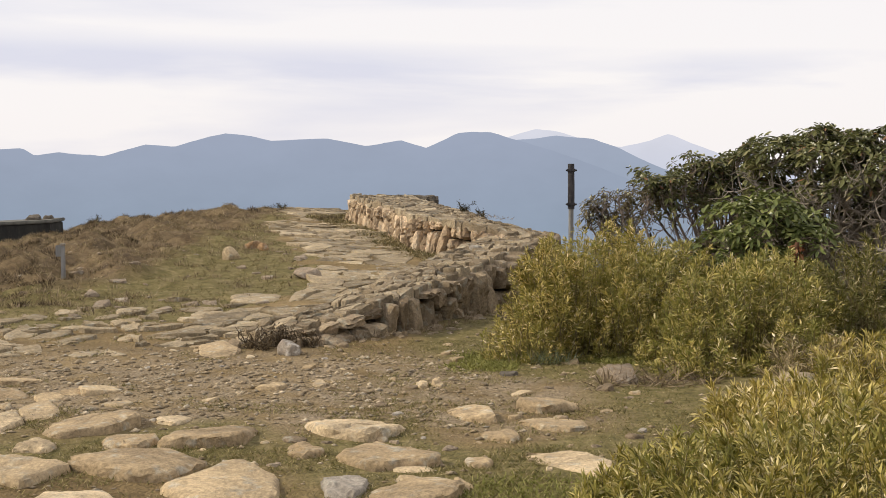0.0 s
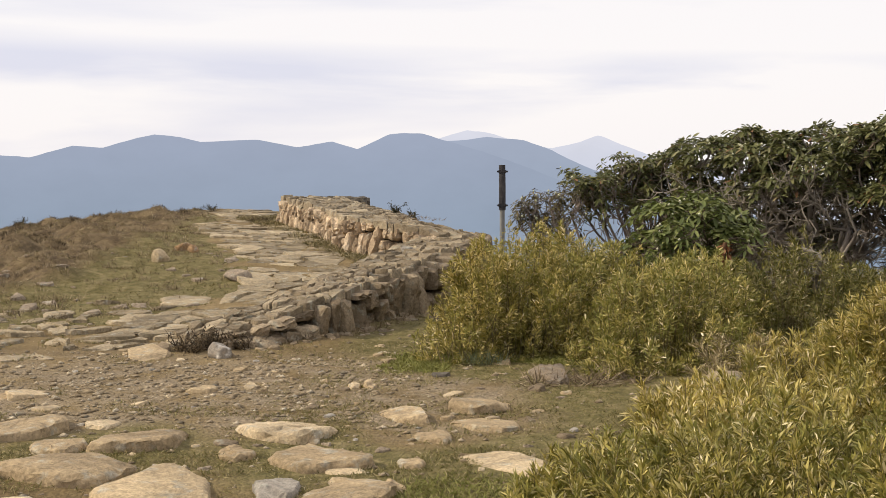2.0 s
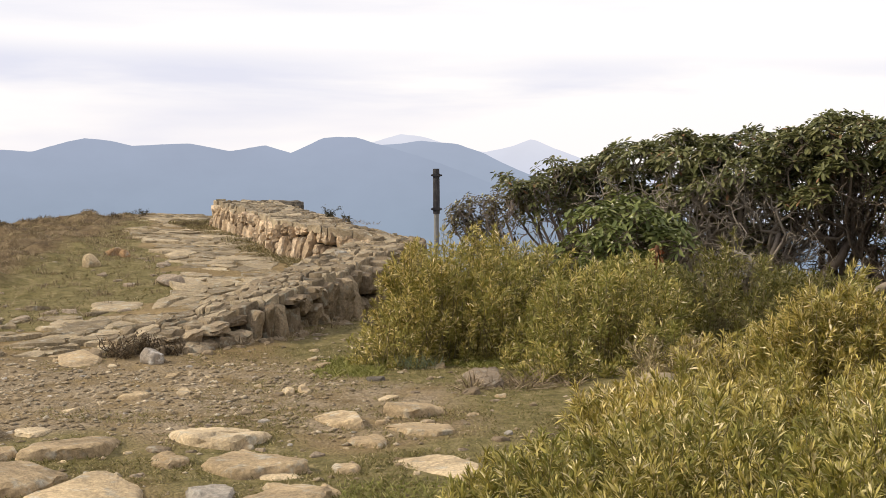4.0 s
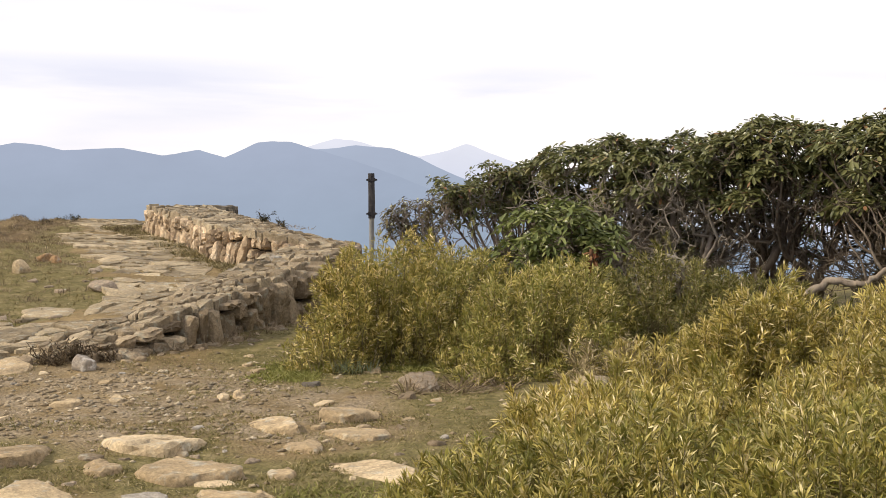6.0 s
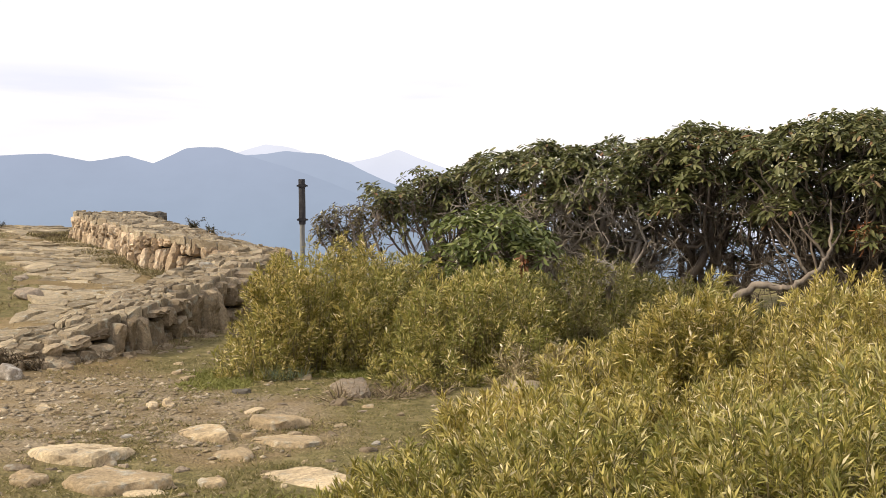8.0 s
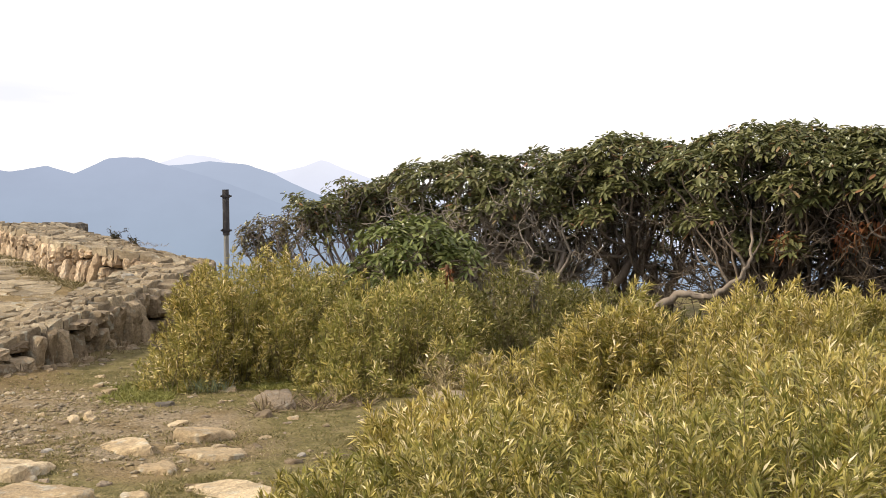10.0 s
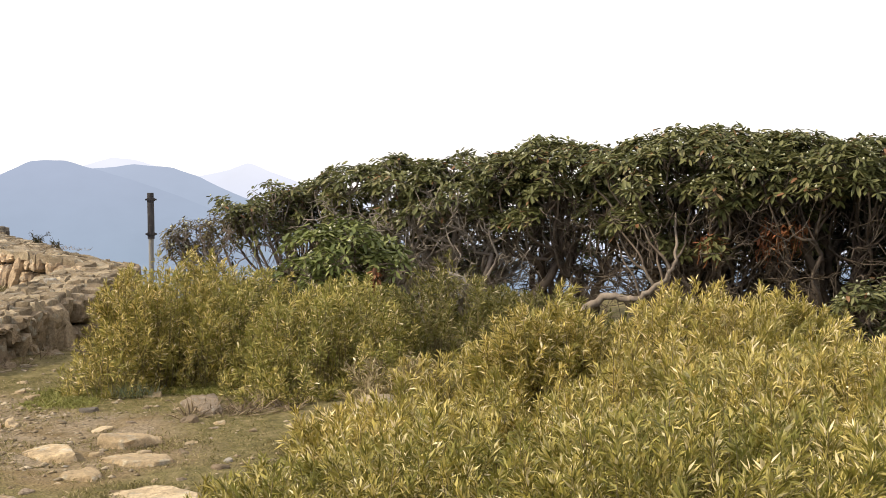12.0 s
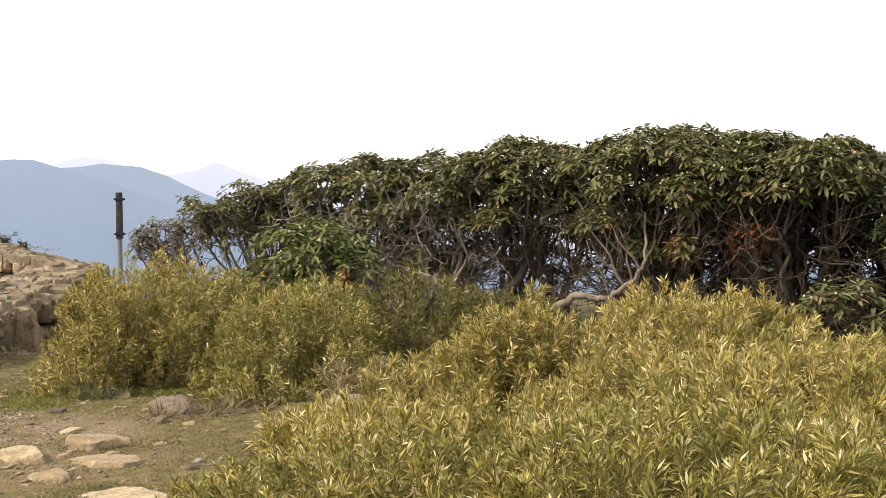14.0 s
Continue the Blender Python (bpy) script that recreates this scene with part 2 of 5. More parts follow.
def bark_material(name, a, b, lichen=0.5):
    m = Nodes(name, 0.9, 0.2)
    streak = m.noise(9.0, 5.0, 0.7, m.stretch((1.0, 1.0, 0.25)))
    c = m.mix(m.ramp(streak, (0.3, 0.0), (0.7, 1.0)), a, b)
    m.color(m.mix(m.ramp(m.noise(14.0), (0.55, 0.0), (0.7, lichen)), c, (0.30, 0.29, 0.25)))
    m.bump(streak, 0.6, 0.02)
    return m.mat


MAT_BARK = bark_material("rhododendron_bark", (0.066, 0.05, 0.038), (0.205, 0.165, 0.125), 0.4)
# Darker bark copy with the shade below the crowns in its colour.
MAT_BARK_SHADED = bark_material("shaded_rhododendron_bark", (0.045, 0.034, 0.026), (0.13, 0.104, 0.08), 0.25)
MAT_RUSTBARK = bark_material("red_brown_bark", (0.09, 0.045, 0.025), (0.2, 0.11, 0.065))
# Bleached deadwood; also a lit copy of the bark for two living bushes.
MAT_DEAD_LIT_WOOD = bark_material("deadwood_and_lit_twig", (0.20, 0.165, 0.135), (0.38, 0.335, 0.28))
MAT_GREYTWIG = bark_material("grey_twig", (0.138, 0.11, 0.0938), (0.338, 0.281, 0.237))
MAT_TWIG = bark_material("grey_brown_twig", (0.13, 0.105, 0.082), (0.33, 0.275, 0.215))
MAT_CULM = bark_material("bamboo_culm", (0.12, 0.10, 0.045), (0.22, 0.18, 0.085))
MAT_POST = bark_material("weathered_dark_post", (0.024, 0.023, 0.026), (0.075, 0.07, 0.072), 0.12)
MAT_POST_FOOT = bark_material("galvanised_post_foot", (0.17, 0.17, 0.165), (0.29, 0.29, 0.28))
MAT_BOARD = bark_material("dark_stained_board", (0.02, 0.021, 0.02), (0.045, 0.045, 0.04), 0.05)
MAT_BOARD_TOP = bark_material("weathered_board_top", (0.09, 0.09, 0.08), (0.17, 0.17, 0.15), 0.2)
MAT_CORE = Nodes("wall_fill_earth", 0.95, 0.1).color((0.05, 0.04, 0.028)).mat


def painted_haze_material(name, top, bottom, z_top, z_bottom):
    """Distant hillsides: a plain backdrop with blue haze painted into its own pale glow."""
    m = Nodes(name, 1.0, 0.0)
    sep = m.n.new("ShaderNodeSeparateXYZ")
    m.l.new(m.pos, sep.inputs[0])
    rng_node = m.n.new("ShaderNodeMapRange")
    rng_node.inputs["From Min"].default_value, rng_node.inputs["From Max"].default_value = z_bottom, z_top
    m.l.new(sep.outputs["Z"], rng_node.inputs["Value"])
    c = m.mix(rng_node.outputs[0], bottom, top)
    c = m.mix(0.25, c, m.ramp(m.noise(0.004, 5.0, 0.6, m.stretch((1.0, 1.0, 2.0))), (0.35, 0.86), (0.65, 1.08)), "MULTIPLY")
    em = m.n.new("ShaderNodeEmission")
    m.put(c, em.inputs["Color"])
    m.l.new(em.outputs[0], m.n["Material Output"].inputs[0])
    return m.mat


MAT_RIDGE = painted_haze_material("hazy_main_ridge", (0.37, 0.42, 0.54), (0.30, 0.37, 0.47), 50.0, -260.0)
MAT_RIDGE_B = painted_haze_material("hazy_second_ridge", (0.395, 0.447, 0.567), (0.305, 0.375, 0.475), 50.0, -260.0)
MAT_RIDGE_C = painted_haze_material("hazy_far_peaks", (0.74, 0.75, 0.84), (0.65, 0.68, 0.80), 60.0, -100.0)


# ---- mesh helpers ----
def mesh_of(name, verts, tris, material, smooth=False):
    verts, tris = np.asarray(verts, np.float32).reshape(-1, 3), np.asarray(tris, np.int32).reshape(-1, 3)
    me = bpy.data.meshes.new(name)
    me.vertices.add(len(verts))
    me.vertices.foreach_set("co", verts.ravel())
    me.loops.add(tris.size)
    me.loops.foreach_set("vertex_index", tris.ravel())
    me.polygons.add(len(tris))
    me.polygons.foreach_set("loop_start", np.arange(0, tris.size, 3, dtype=np.int32))
    me.polygons.foreach_set("loop_total", np.full(len(tris), 3, np.int32))
    me.update(calc_edges=True)
    me.materials.append(material)
    if smooth:
        me.polygons.foreach_set("use_smooth", np.ones(len(tris), bool))
    return me


class Soup:
    """Gathers vertices and triangles of many small pieces into one mesh."""

    def __init__(self):
        self.v, self.t, self.n = [], [], 0

    def add(self, v, t):
        v = np.asarray(v, float).reshape(-1, 3)
        self.v.append(v)
        self.t.append(np.asarray(t, int).reshape(-1, 3) + self.n)
        self.n += len(v)

    def mesh(self, name, material, smooth=False):
        return mesh_of(name, np.concatenate(self.v), np.concatenate(self.t), material, smooth)


def part(name, me, parent=None, label=""):
    ob = new(name, me)
    if parent is not None:
        ob.parent = parent
    return tagged(ob, label)


def thing(name, place, label, category, group="", kind=""):
    ob = new(name)
    ob.location = place
    bpy.context.view_layer.update()
    return tagged(ob, label, category, group, kind)


def part_at(name, me, parent, label=""):
    """A part whose mesh is given in world coordinates, under a thing that stands elsewhere."""
    ob = part(name, me, parent, label)
    ob.location = -Vector(parent.location)
    return ob


def smooth(a, b, x):
    t = np.clip((np.asarray(x, float) - a) / (b - a), 0, 1)
    return t * t * (3 - 2 * t)


def waves(x, y, scale, seed=0):
    """Cheap smooth noise in about -1..1 from a few turned sine waves."""
    r = np.random.default_rng(seed)
    out = 0.0
    for k in range(7):
        a, ph, f = r.uniform(0, 6.28), r.uniform(0, 6.28), scale * r.uniform(0.6, 1.9)
        out = out + np.sin((x * math.cos(a) + y * math.sin(a)) * f + ph)
    return out / 3.2


def frames_of(direction, up=(0, 0, 1)):
    d = direction / np.linalg.norm(direction, axis=-1, keepdims=True)
    u = np.broadcast_to(np.asarray(up, float), d.shape)
    s = np.cross(d, u)
    n = np.linalg.norm(s, axis=-1, keepdims=True)
    s = np.where(n < 1e-3, np.array([1.0, 0, 0]), s / np.maximum(n, 1e-3))
    return d, s, np.cross(s, d)


def blades(soup, base, direction, length, width, bend=0.25, roll=None, fold=0.0):
    """Narrow leaves: a base, two shoulders and a tip each."""
    base, direction = np.asarray(base, float), np.asarray(direction, float)
    n = len(base)
    d, s, u = frames_of(direction)
    if roll is not None:
        c, q = np.cos(roll)[:, None], np.sin(roll)[:, None]
        s, u = s * c + u * q, u * c - s * q
    length, width = np.broadcast_to(length, n)[:, None], np.broadcast_to(width, n)[:, None]
    drop = np.array([0, 0, -1.0]) * length * bend
    mid = base + d * length * 0.42 + drop * 0.2
    left, right = mid + s * width * 0.5 + u * width * fold, mid - s * width * 0.5 + u * width * fold
    tip = base + d * length + drop
    v = np.stack([base, left, right, tip], 1).reshape(-1, 3)
    k = np.arange(n)[:, None] * 4
    soup.add(v, np.concatenate([k + np.array([0, 2, 1]), k + np.array([1, 2, 3])]))


def ovals(soup, base, direction, length, width, bend=0.08, roll=None, fold=0.1):
    """Broad leaves with a rounded outline, creased along the mid rib."""
    base, direction = np.asarray(base, float), np.asarray(direction, float)
    n = len(base)
    d, s, u = frames_of(direction)
    if roll is not None:
        c, q = np.cos(roll)[:, None], np.sin(roll)[:, None]
        s, u = s * c + u * q, u * c - s * q
    length, width = np.broadcast_to(length, n)[:, None], np.broadcast_to(width, n)[:, None]
    drop = np.array([0, 0, -1.0]) * length * bend
    rise = u * width * fold
    mid = base + d * length * 0.55 + drop * 0.3 - rise
    p1, p2, half = base + d * length * 0.34 + drop * 0.1 + rise, base + d * length * 0.76 + drop * 0.55 + rise, s * width * 0.5
    v = np.stack([base, p1 + half, p2 + half * 0.86, base + d * length + drop, p2 - half * 0.86, p1 - half, mid], 1).reshape(-1, 3)
    k = np.arange(n)[:, None] * 7
    soup.add(v, np.concatenate([k + np.array(q) for q in ((0, 6, 1), (1, 6, 2), (2, 6, 3), (3, 6, 4), (4, 6, 5), (5, 6, 0))]))


def tube(soup, pts, r0, r1, sides=5):
    pts = np.asarray(pts, float)
    n = len(pts)
    tang = np.gradient(pts, axis=0)
    d, s, u = frames_of(tang, (0.3, 0.2, 0.93))
    rad = np.linspace(r0, r1, n)[:, None, None]
    ang = np.arange(sides) * 2 * math.pi / sides
    ring = s[:, None] * np.cos(ang)[None, :, None] + u[:, None] * np.sin(ang)[None, :, None]
    v = (pts[:, None] + ring * rad).reshape(-1, 3)
    i, j = np.meshgrid(np.arange(n - 1), np.arange(sides), indexing="ij")
    a, b = i * sides + j, i * sides + (j + 1) % sides
    t = np.concatenate([np.stack([a, b, b + sides], -1).reshape(-1, 3), np.stack([a, b + sides, a + sides], -1).reshape(-1, 3)])
    soup.add(v, t)


def bent(a, b, n, wobble, sag=0.0):
    """A crooked line from a to b."""
    a, b = np.asarray(a, float), np.asarray(b, float)
    t = np.linspace(0, 1, n)[:, None]
    p = a + (b - a) * t
    w = rng.normal(0, wobble, (n, 3))
    w[0] = w[-1] = 0
    p = p + w * (1.6 if n > 5 else 1.0)
    if n > 5:
        p[1:-1] = (p[:-2] + 2 * p[1:-1] + p[2:]) / 4
        p[1:-1] = (p[:-2] + 2 * p[1:-1] + p[2:]) / 4
    p[:, 2] -= sag * np.sin(math.pi * t[:, 0])
    return p


# ---- the lie of the land ----
WALL_Y = [11.2, 11.6, 12.0, 13.5, 14.9, 16.3, 18.3, 20.0, 23.0, 25.0, 29.0]
WALL_X = [-1.9, -0.95, -0.42, 0.37, 0.90, 1.40, 0.73, 0.30, -0.13, -0.50, -0.3]


def terrace(y):
    return smooth(10.8, 19.0, y) * 0.39 + smooth(19.0, 27.0, y) * 0.01


def height(x, y):
    """Ground height: a flat trail head, a gentle rise to the crest, steep slopes beyond."""
    x, y = np.asarray(x, float), np.asarray(y, float)
    xw = np.interp(y, WALL_Y, WALL_X)
    inside = smooth(-0.05, 0.45, xw - x)
    z = terrace(y) * inside - 0.02 * np.maximum(0, -x - 3) ** 2 * smooth(9, 22, y) * (np.abs(x) < 200)
    z = z + 0.05 * smooth(2, 6, x) * smooth(16, 9, y)
    brow = np.interp(x, [-60, -9, -2, 0, 0.9, 1.9, 3, 8, 14, 60], [20, 27.0, 28.6, 27.5, 21.5, 18.8, 18.0, 17.6, 16, 12])
    out = np.maximum(0, y - brow)
    side = np.maximum(0, np.abs(x - 2) - 30)
    back = np.maximum(0, -y - 25)
    far = np.sqrt(out ** 2 + side ** 2 + back ** 2)
    fall = np.where(far < 2.0, far ** 2 * 0.17, 0.68 + (far - 2.0) * 0.68)
    z = np.maximum(z - 0.0, -50) - np.minimum(fall, 900)
    near = smooth(60, 30, np.hypot(x, y))
    z = z + near * (0.02 * waves(x, y, 1.3, 1) + 0.010 * waves(x, y, 4.5, 2))
    rough = smooth(-2.4, -4.0, x) * smooth(12.5, 15, y) * near
    z = z + rough * (0.07 * waves(x, y, 2.3, 3) + 0.09 * waves(x, y, 6.0, 4))
    return np.clip(z, -950, 50)


def spread(fine_from, fine_to, step, limit):
    inner = list(np.arange(fine_from, fine_to, step))
    up, down, s = [], [], step
    p = q = 0.0
    while inner[-1] + p < limit:
        s *= 1.16
        p += s
        up.append(inner[-1] + p)
        q -= s
        down.append(inner[0] + q)
    return np.array(down[::-1] + inner + up)


def build_ground():
    gx, gy = spread(-11, 9, 0.13, 4700), spread(2.5, 30, 0.13, 4700)
    X, Y = np.meshgrid(gx, gy)
    Z = height(X, Y)
    v = np.stack([X, Y, Z], -1).reshape(-1, 3)
    nx, ny = len(gx), len(gy)
    i, j = np.meshgrid(np.arange(ny - 1), np.arange(nx - 1), indexing="ij")
    a = (i * nx + j).ravel()
    t = np.concatenate([np.stack([a, a + 1, a + nx + 1], -1), np.stack([a, a + nx + 1, a + nx], -1)])
    me = mesh_of("ground", v, t, MAT_GROUND, True)
    x, y = v[:, 0], v[:, 1]
    edge = np.interp(y, [5, 10, 12.5, 14.9, 17.3, 22.5, 28, 40], [-12, -9, -2.2, -0.75, -1.4, -2.35, -2.9, -3.0])
    edge = edge + 0.22 * waves(x, y, 2.2, 41) + 0.12 * waves(x, y, 6.0, 42)
    grass = smooth(0.0, 0.7, edge - x)
    grass = np.maximum(grass, smooth(0.2, 1.6, x) * smooth(12.5, 10, y) * 0.75)
    grass = np.maximum(grass, (0.55 + 0.3 * waves(x, y, 3.1, 43)) * smooth(8.8, 7.6, y))
    grass = np.maximum(grass, (0.62 + 0.3 * waves(x, y, 2.7, 44)) * smooth(-1.0, 0.1, x) * smooth(8.6, 9.8, y))
    grass = np.maximum(grass, smooth(3.5, 4.5, x))
    heath = smooth(-2.4, -4.2, x) * smooth(13.0, 16, y)
    heath = np.maximum(heath, smooth(60, 200, np.hypot(x, y)))
    gravel = smooth(7.4, 8.2, y) * smooth(11.5, 10, y) * smooth(1.8, 0.5, x)
    for nm, val in (("grass", grass), ("heath", heath), ("gravel", gravel)):
        me.attributes.new(nm, "FLOAT", "POINT").data.foreach_set("value", val.astype(np.float32))
    tagged(new("ground", me), "stony brown soil with short dry turf and gravel", "ground", kind="structure")


build_ground()


# ---- distant ridges ----
def ridge(name, line, distance, foot, material, seed, label):
    """A mountain flank: its skyline from (bearing, elevation) pairs in degrees, with spurs running down from it."""
    bearing = np.arange(-75.0, 75.0, 0.17)
    el = np.interp(bearing, [p[0] for p in line], [p[1] for p in line])
    r = np.random.default_rng(seed)
    jag = np.convolve(r.normal(0, 1, len(bearing)), np.ones(5) / 5, "same") * 0.022
    rows = 14
    v = []
    for k in range(rows):
        f = k / (rows - 1)
        spur = waves(bearing, bearing * 0 + f * 2.0, 1.1, seed + 3) * 160 * f
        dist = distance - 420 * f + spur
        z = EYE + np.tan(np.radians(el + jag)) * distance * (1 - f) + foot * f ** 1.2
        v.append(np.stack([np.sin(np.radians(bearing)) * dist, np.cos(np.radians(bearing)) * dist, z], -1))
    v = np.array(v)
    n = len(bearing)
    i, j = np.meshgrid(np.arange(rows - 1), np.arange(n - 1), indexing="ij")
    a = (i * n + j).ravel()
    t = np.concatenate([np.stack([a, a + n, a + n + 1], -1), np.stack([a, a + n + 1, a + 1], -1)])
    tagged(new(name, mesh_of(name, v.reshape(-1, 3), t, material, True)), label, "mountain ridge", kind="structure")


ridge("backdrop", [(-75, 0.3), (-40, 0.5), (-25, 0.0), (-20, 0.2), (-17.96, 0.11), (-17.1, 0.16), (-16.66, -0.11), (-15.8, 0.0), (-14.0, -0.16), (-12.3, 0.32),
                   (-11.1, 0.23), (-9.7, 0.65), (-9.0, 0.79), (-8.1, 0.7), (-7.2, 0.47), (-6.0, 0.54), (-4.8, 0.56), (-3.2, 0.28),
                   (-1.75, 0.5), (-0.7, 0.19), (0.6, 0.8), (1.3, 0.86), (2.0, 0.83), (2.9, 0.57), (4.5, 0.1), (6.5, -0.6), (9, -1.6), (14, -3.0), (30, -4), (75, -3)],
      3900, -880, MAT_RIDGE, 11, "long forested mountain ridge with pale blue painted haze")
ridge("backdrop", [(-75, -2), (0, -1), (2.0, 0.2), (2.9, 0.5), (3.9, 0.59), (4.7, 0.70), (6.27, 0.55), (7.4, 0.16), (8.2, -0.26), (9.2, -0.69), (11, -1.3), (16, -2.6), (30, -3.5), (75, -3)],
      4200, -880, MAT_RIDGE_B, 12, "second mountain shoulder with pale blue painted haze")
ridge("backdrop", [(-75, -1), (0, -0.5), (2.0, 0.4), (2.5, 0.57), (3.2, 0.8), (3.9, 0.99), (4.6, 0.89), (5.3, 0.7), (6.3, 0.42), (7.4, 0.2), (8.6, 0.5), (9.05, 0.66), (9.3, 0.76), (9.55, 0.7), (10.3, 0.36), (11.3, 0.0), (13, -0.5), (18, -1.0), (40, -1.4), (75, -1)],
      4550, -880, MAT_RIDGE_C, 13, "far mountain peaks almost lost in painted white haze")


# ---- stones ----
def lofted(rings, cap_center):
    """Triangles over rings of equal length, closed by a centre point."""
    n = len(rings[0])
    v = np.concatenate([*rings, [cap_center]])
    t = []
    for k in range(len(rings) - 1):
        for j in range(n):
            a, b = k * n + j, k * n + (j + 1) % n
            t += [(a, b, b + n), (a, b + n, a + n)]
    top, c = (len(rings) - 1) * n, len(rings) * n
    t += [(top + j, top + (j + 1) % n, c) for j in range(n)]
    return v, t


def stone_mesh(name, w, d, h, material, r, lean=0.0, sink=0.07, corners=None, small=False):
    """A half-sunk flat field stone: an angular plan, broken sides, a split top and knocked-off edges."""
    k = corners or int(r.integers(5, 8))
    ang = (np.arange(k) + r.uniform(-0.3, 0.3, k)) * 2 * math.pi / k + r.uniform(0, 6.28)
    rad = r.uniform(0.7, 1.2, k)
    corner = np.stack([np.cos(ang) * rad, np.sin(ang) * rad], -1)
    o = np.concatenate([corner + (np.roll(corner, -1, 0) - corner) * f for f in ((0.1, 0.5, 0.9) if small else (0.06, 0.28, 0.5, 0.72, 0.94))])
    o = o[np.argsort(np.arctan2(o[:, 1], o[:, 0]))]
    o = o * (1 + 0.09 * waves(o[:, 0], o[:, 1], 3.4, int(r.integers(1, 9999)))[:, None] + r.normal(0, 0.022, (len(o), 1)))
    o = (o * 3 + np.roll(o, 1, 0) + np.roll(o, -1, 0)) / 5
    o = o / np.abs(o).max(0) * np.array([w, d]) / 2
    n = len(o)

    def ring(scale, z, rough, shake=0.012):
        return np.c_[o * (scale + r.normal(0, shake, (n, 1))), np.full(n, z) + r.normal(0, rough, n)]
    rings = [ring(1.08, -sink, 0), ring(1.05, h * 0.05, h * 0.06), ring(1.03, h * 0.5, h * 0.08, 0.025), ring(0.99, h * 0.76, h * 0.08, 0.018), ring(0.92, h * 0.96, h * 0.06, 0.02),
             ring(0.78, h * 1.03, h * 0.03, 0.03), ring(0.55, h * 1.04, h * 0.03, 0.03), ring(0.28, h * 1.03, h * 0.03, 0.02)]
    v, t = lofted([rings[k] for k in (0, 2, 3, 4, 6)] if small else rings, (0, 0, h * 1.02))
    tilt = r.normal(0, 0.075, 2)
    roll = waves(v[:, 0] / w * 3, v[:, 1] / d * 3, 1.7, int(r.integers(1, 9999))) * h * 0.2
    way = r.uniform(0, 6.28)
    split = (v[:, 0] / w * math.cos(way) + v[:, 1] / d * math.sin(way) > r.uniform(0.02, 0.3)) * r.uniform(0.1, 0.5) * h
    v[:, 2] += (v[:, 0] * (lean + tilt[0]) + v[:, 1] * tilt[1] + roll - split) * (v[:, 2] > h * 0.3)
    me = mesh_of(name, v, t, material, True)
    me.set_sharp_from_angle(angle=radians(42))
    return me


def slab(name, x, y, w, d, h, turn=0.0, material=None, label="", category="stone", group="", seed=0, lean=0.0, sink=0.07, z=None):
    r = np.random.default_rng(seed + int(abs(x * 91 + y * 37) * 10))
    ob = new(name, stone_mesh(name, w * 1.04, d * 1.12, h * 0.6, material or MAT_SLAB, r, lean, sink))
    ob.matrix_basis = pose(x, y, float(height(x, y)) if z is None else z, 0, 0, turn)
    if group == TRAIL:
        SET_STONES.append((x, y, w, d))
    return tagged(ob, label or "worn tan flat stone sunk in the trail", category, group)


def boulder(name, x, y, w, d, h, material, label, category, seed, reach=(0.30, 0.42)):
    """A weathered round stone, half sunk, with worn facets."""
    bm = bmesh.new()
    bmesh.ops.create_icosphere(bm, subdivisions=4, radius=0.5)
    r = np.random.default_rng(seed)
    cuts = [(Vector(r.normal(0, 1, 3)).normalized(), r.uniform(*reach)) for _ in range(9)]
    for v in bm.verts:
        p = v.co.copy()
        for way, far in cuts:
            over = v.co.dot(way) - far
            if over > 0:
                v.co -= way * over * 0.85
        v.co *= 1 + 0.12 * noise.noise(p * 2.2 + Vector((seed, 0, 0))) + 0.05 * noise.noise(p * 7.0)
    bmesh.ops.scale(bm, vec=(w, d, h), verts=bm.verts)
    me = bpy.data.meshes.new(name)
    bm.to_mesh(me)
    bm.free()
    me.materials.append(material)
    me.polygons.foreach_set("use_smooth", [True] * len(me.polygons))
    ob = tagged(new(name, me), label, category)
    ob.matrix_basis = pose(x, y, float(height(x, y)) + h * 0.1, 0, 0, seed * 40)
    return ob


TRAIL = "stones set in the trail"
SET_STONES = []
slab("trail_stone", -2.03, 7.81, 0.54, 0.64, 0.07, 14, MAT_SLAB, "worn tan flat stone with an earthy side", group=TRAIL)
slab("trail_stone", -1.73, 7.28, 0.36, 0.4, 0.07, 18, MAT_SLAB, "worn tan flat stone sunk in the trail", group=TRAIL)
slab("trail_stone", -1.53, 6.84, 0.68, 0.58, 0.08, 20, MAT_SLAB, "large worn tan flat stone sunk in the trail", group=TRAIL)
slab("trail_stone", -1.31, 7.5, 0.48, 0.62, 0.07, -22, MAT_SLAB, "angular reddish-tan flat stone sunk in the trail", group=TRAIL)
slab("trail_stone", -1.04, 6.47, 0.55, 0.61, 0.09, -8, MAT_SLAB, "large worn tan flat stone with a broken edge", group=TRAIL)
slab("trail_stone", -0.74, 7.2, 0.19, 0.27, 0.06, 12, MAT_SLAB, "worn tan flat stone sunk in the trail", group=TRAIL)
slab("trail_stone", -0.53, 7.82, 0.59, 0.58, 0.09, 12, MAT_SLAB, "long pale tan stone with a broken front edge", group=TRAIL)
slab("trail_stone", -0.28, 7.02, 0.47, 0.6, 0.1, 18, MAT_SLAB, "angular pale tan stone standing proud of the trail", group=TRAIL)
slab("trail_stone", -0.47, 6.44, 0.22, 0.31, 0.06, 5, MAT_WHITE, "pale grey rough stone in the trail gravel", group=TRAIL)
slab("trail_stone", -0.12, 6.32, 0.45, 0.43, 0.07, 10, MAT_SLAB, "worn tan flat stone sunk in the trail", group=TRAIL)
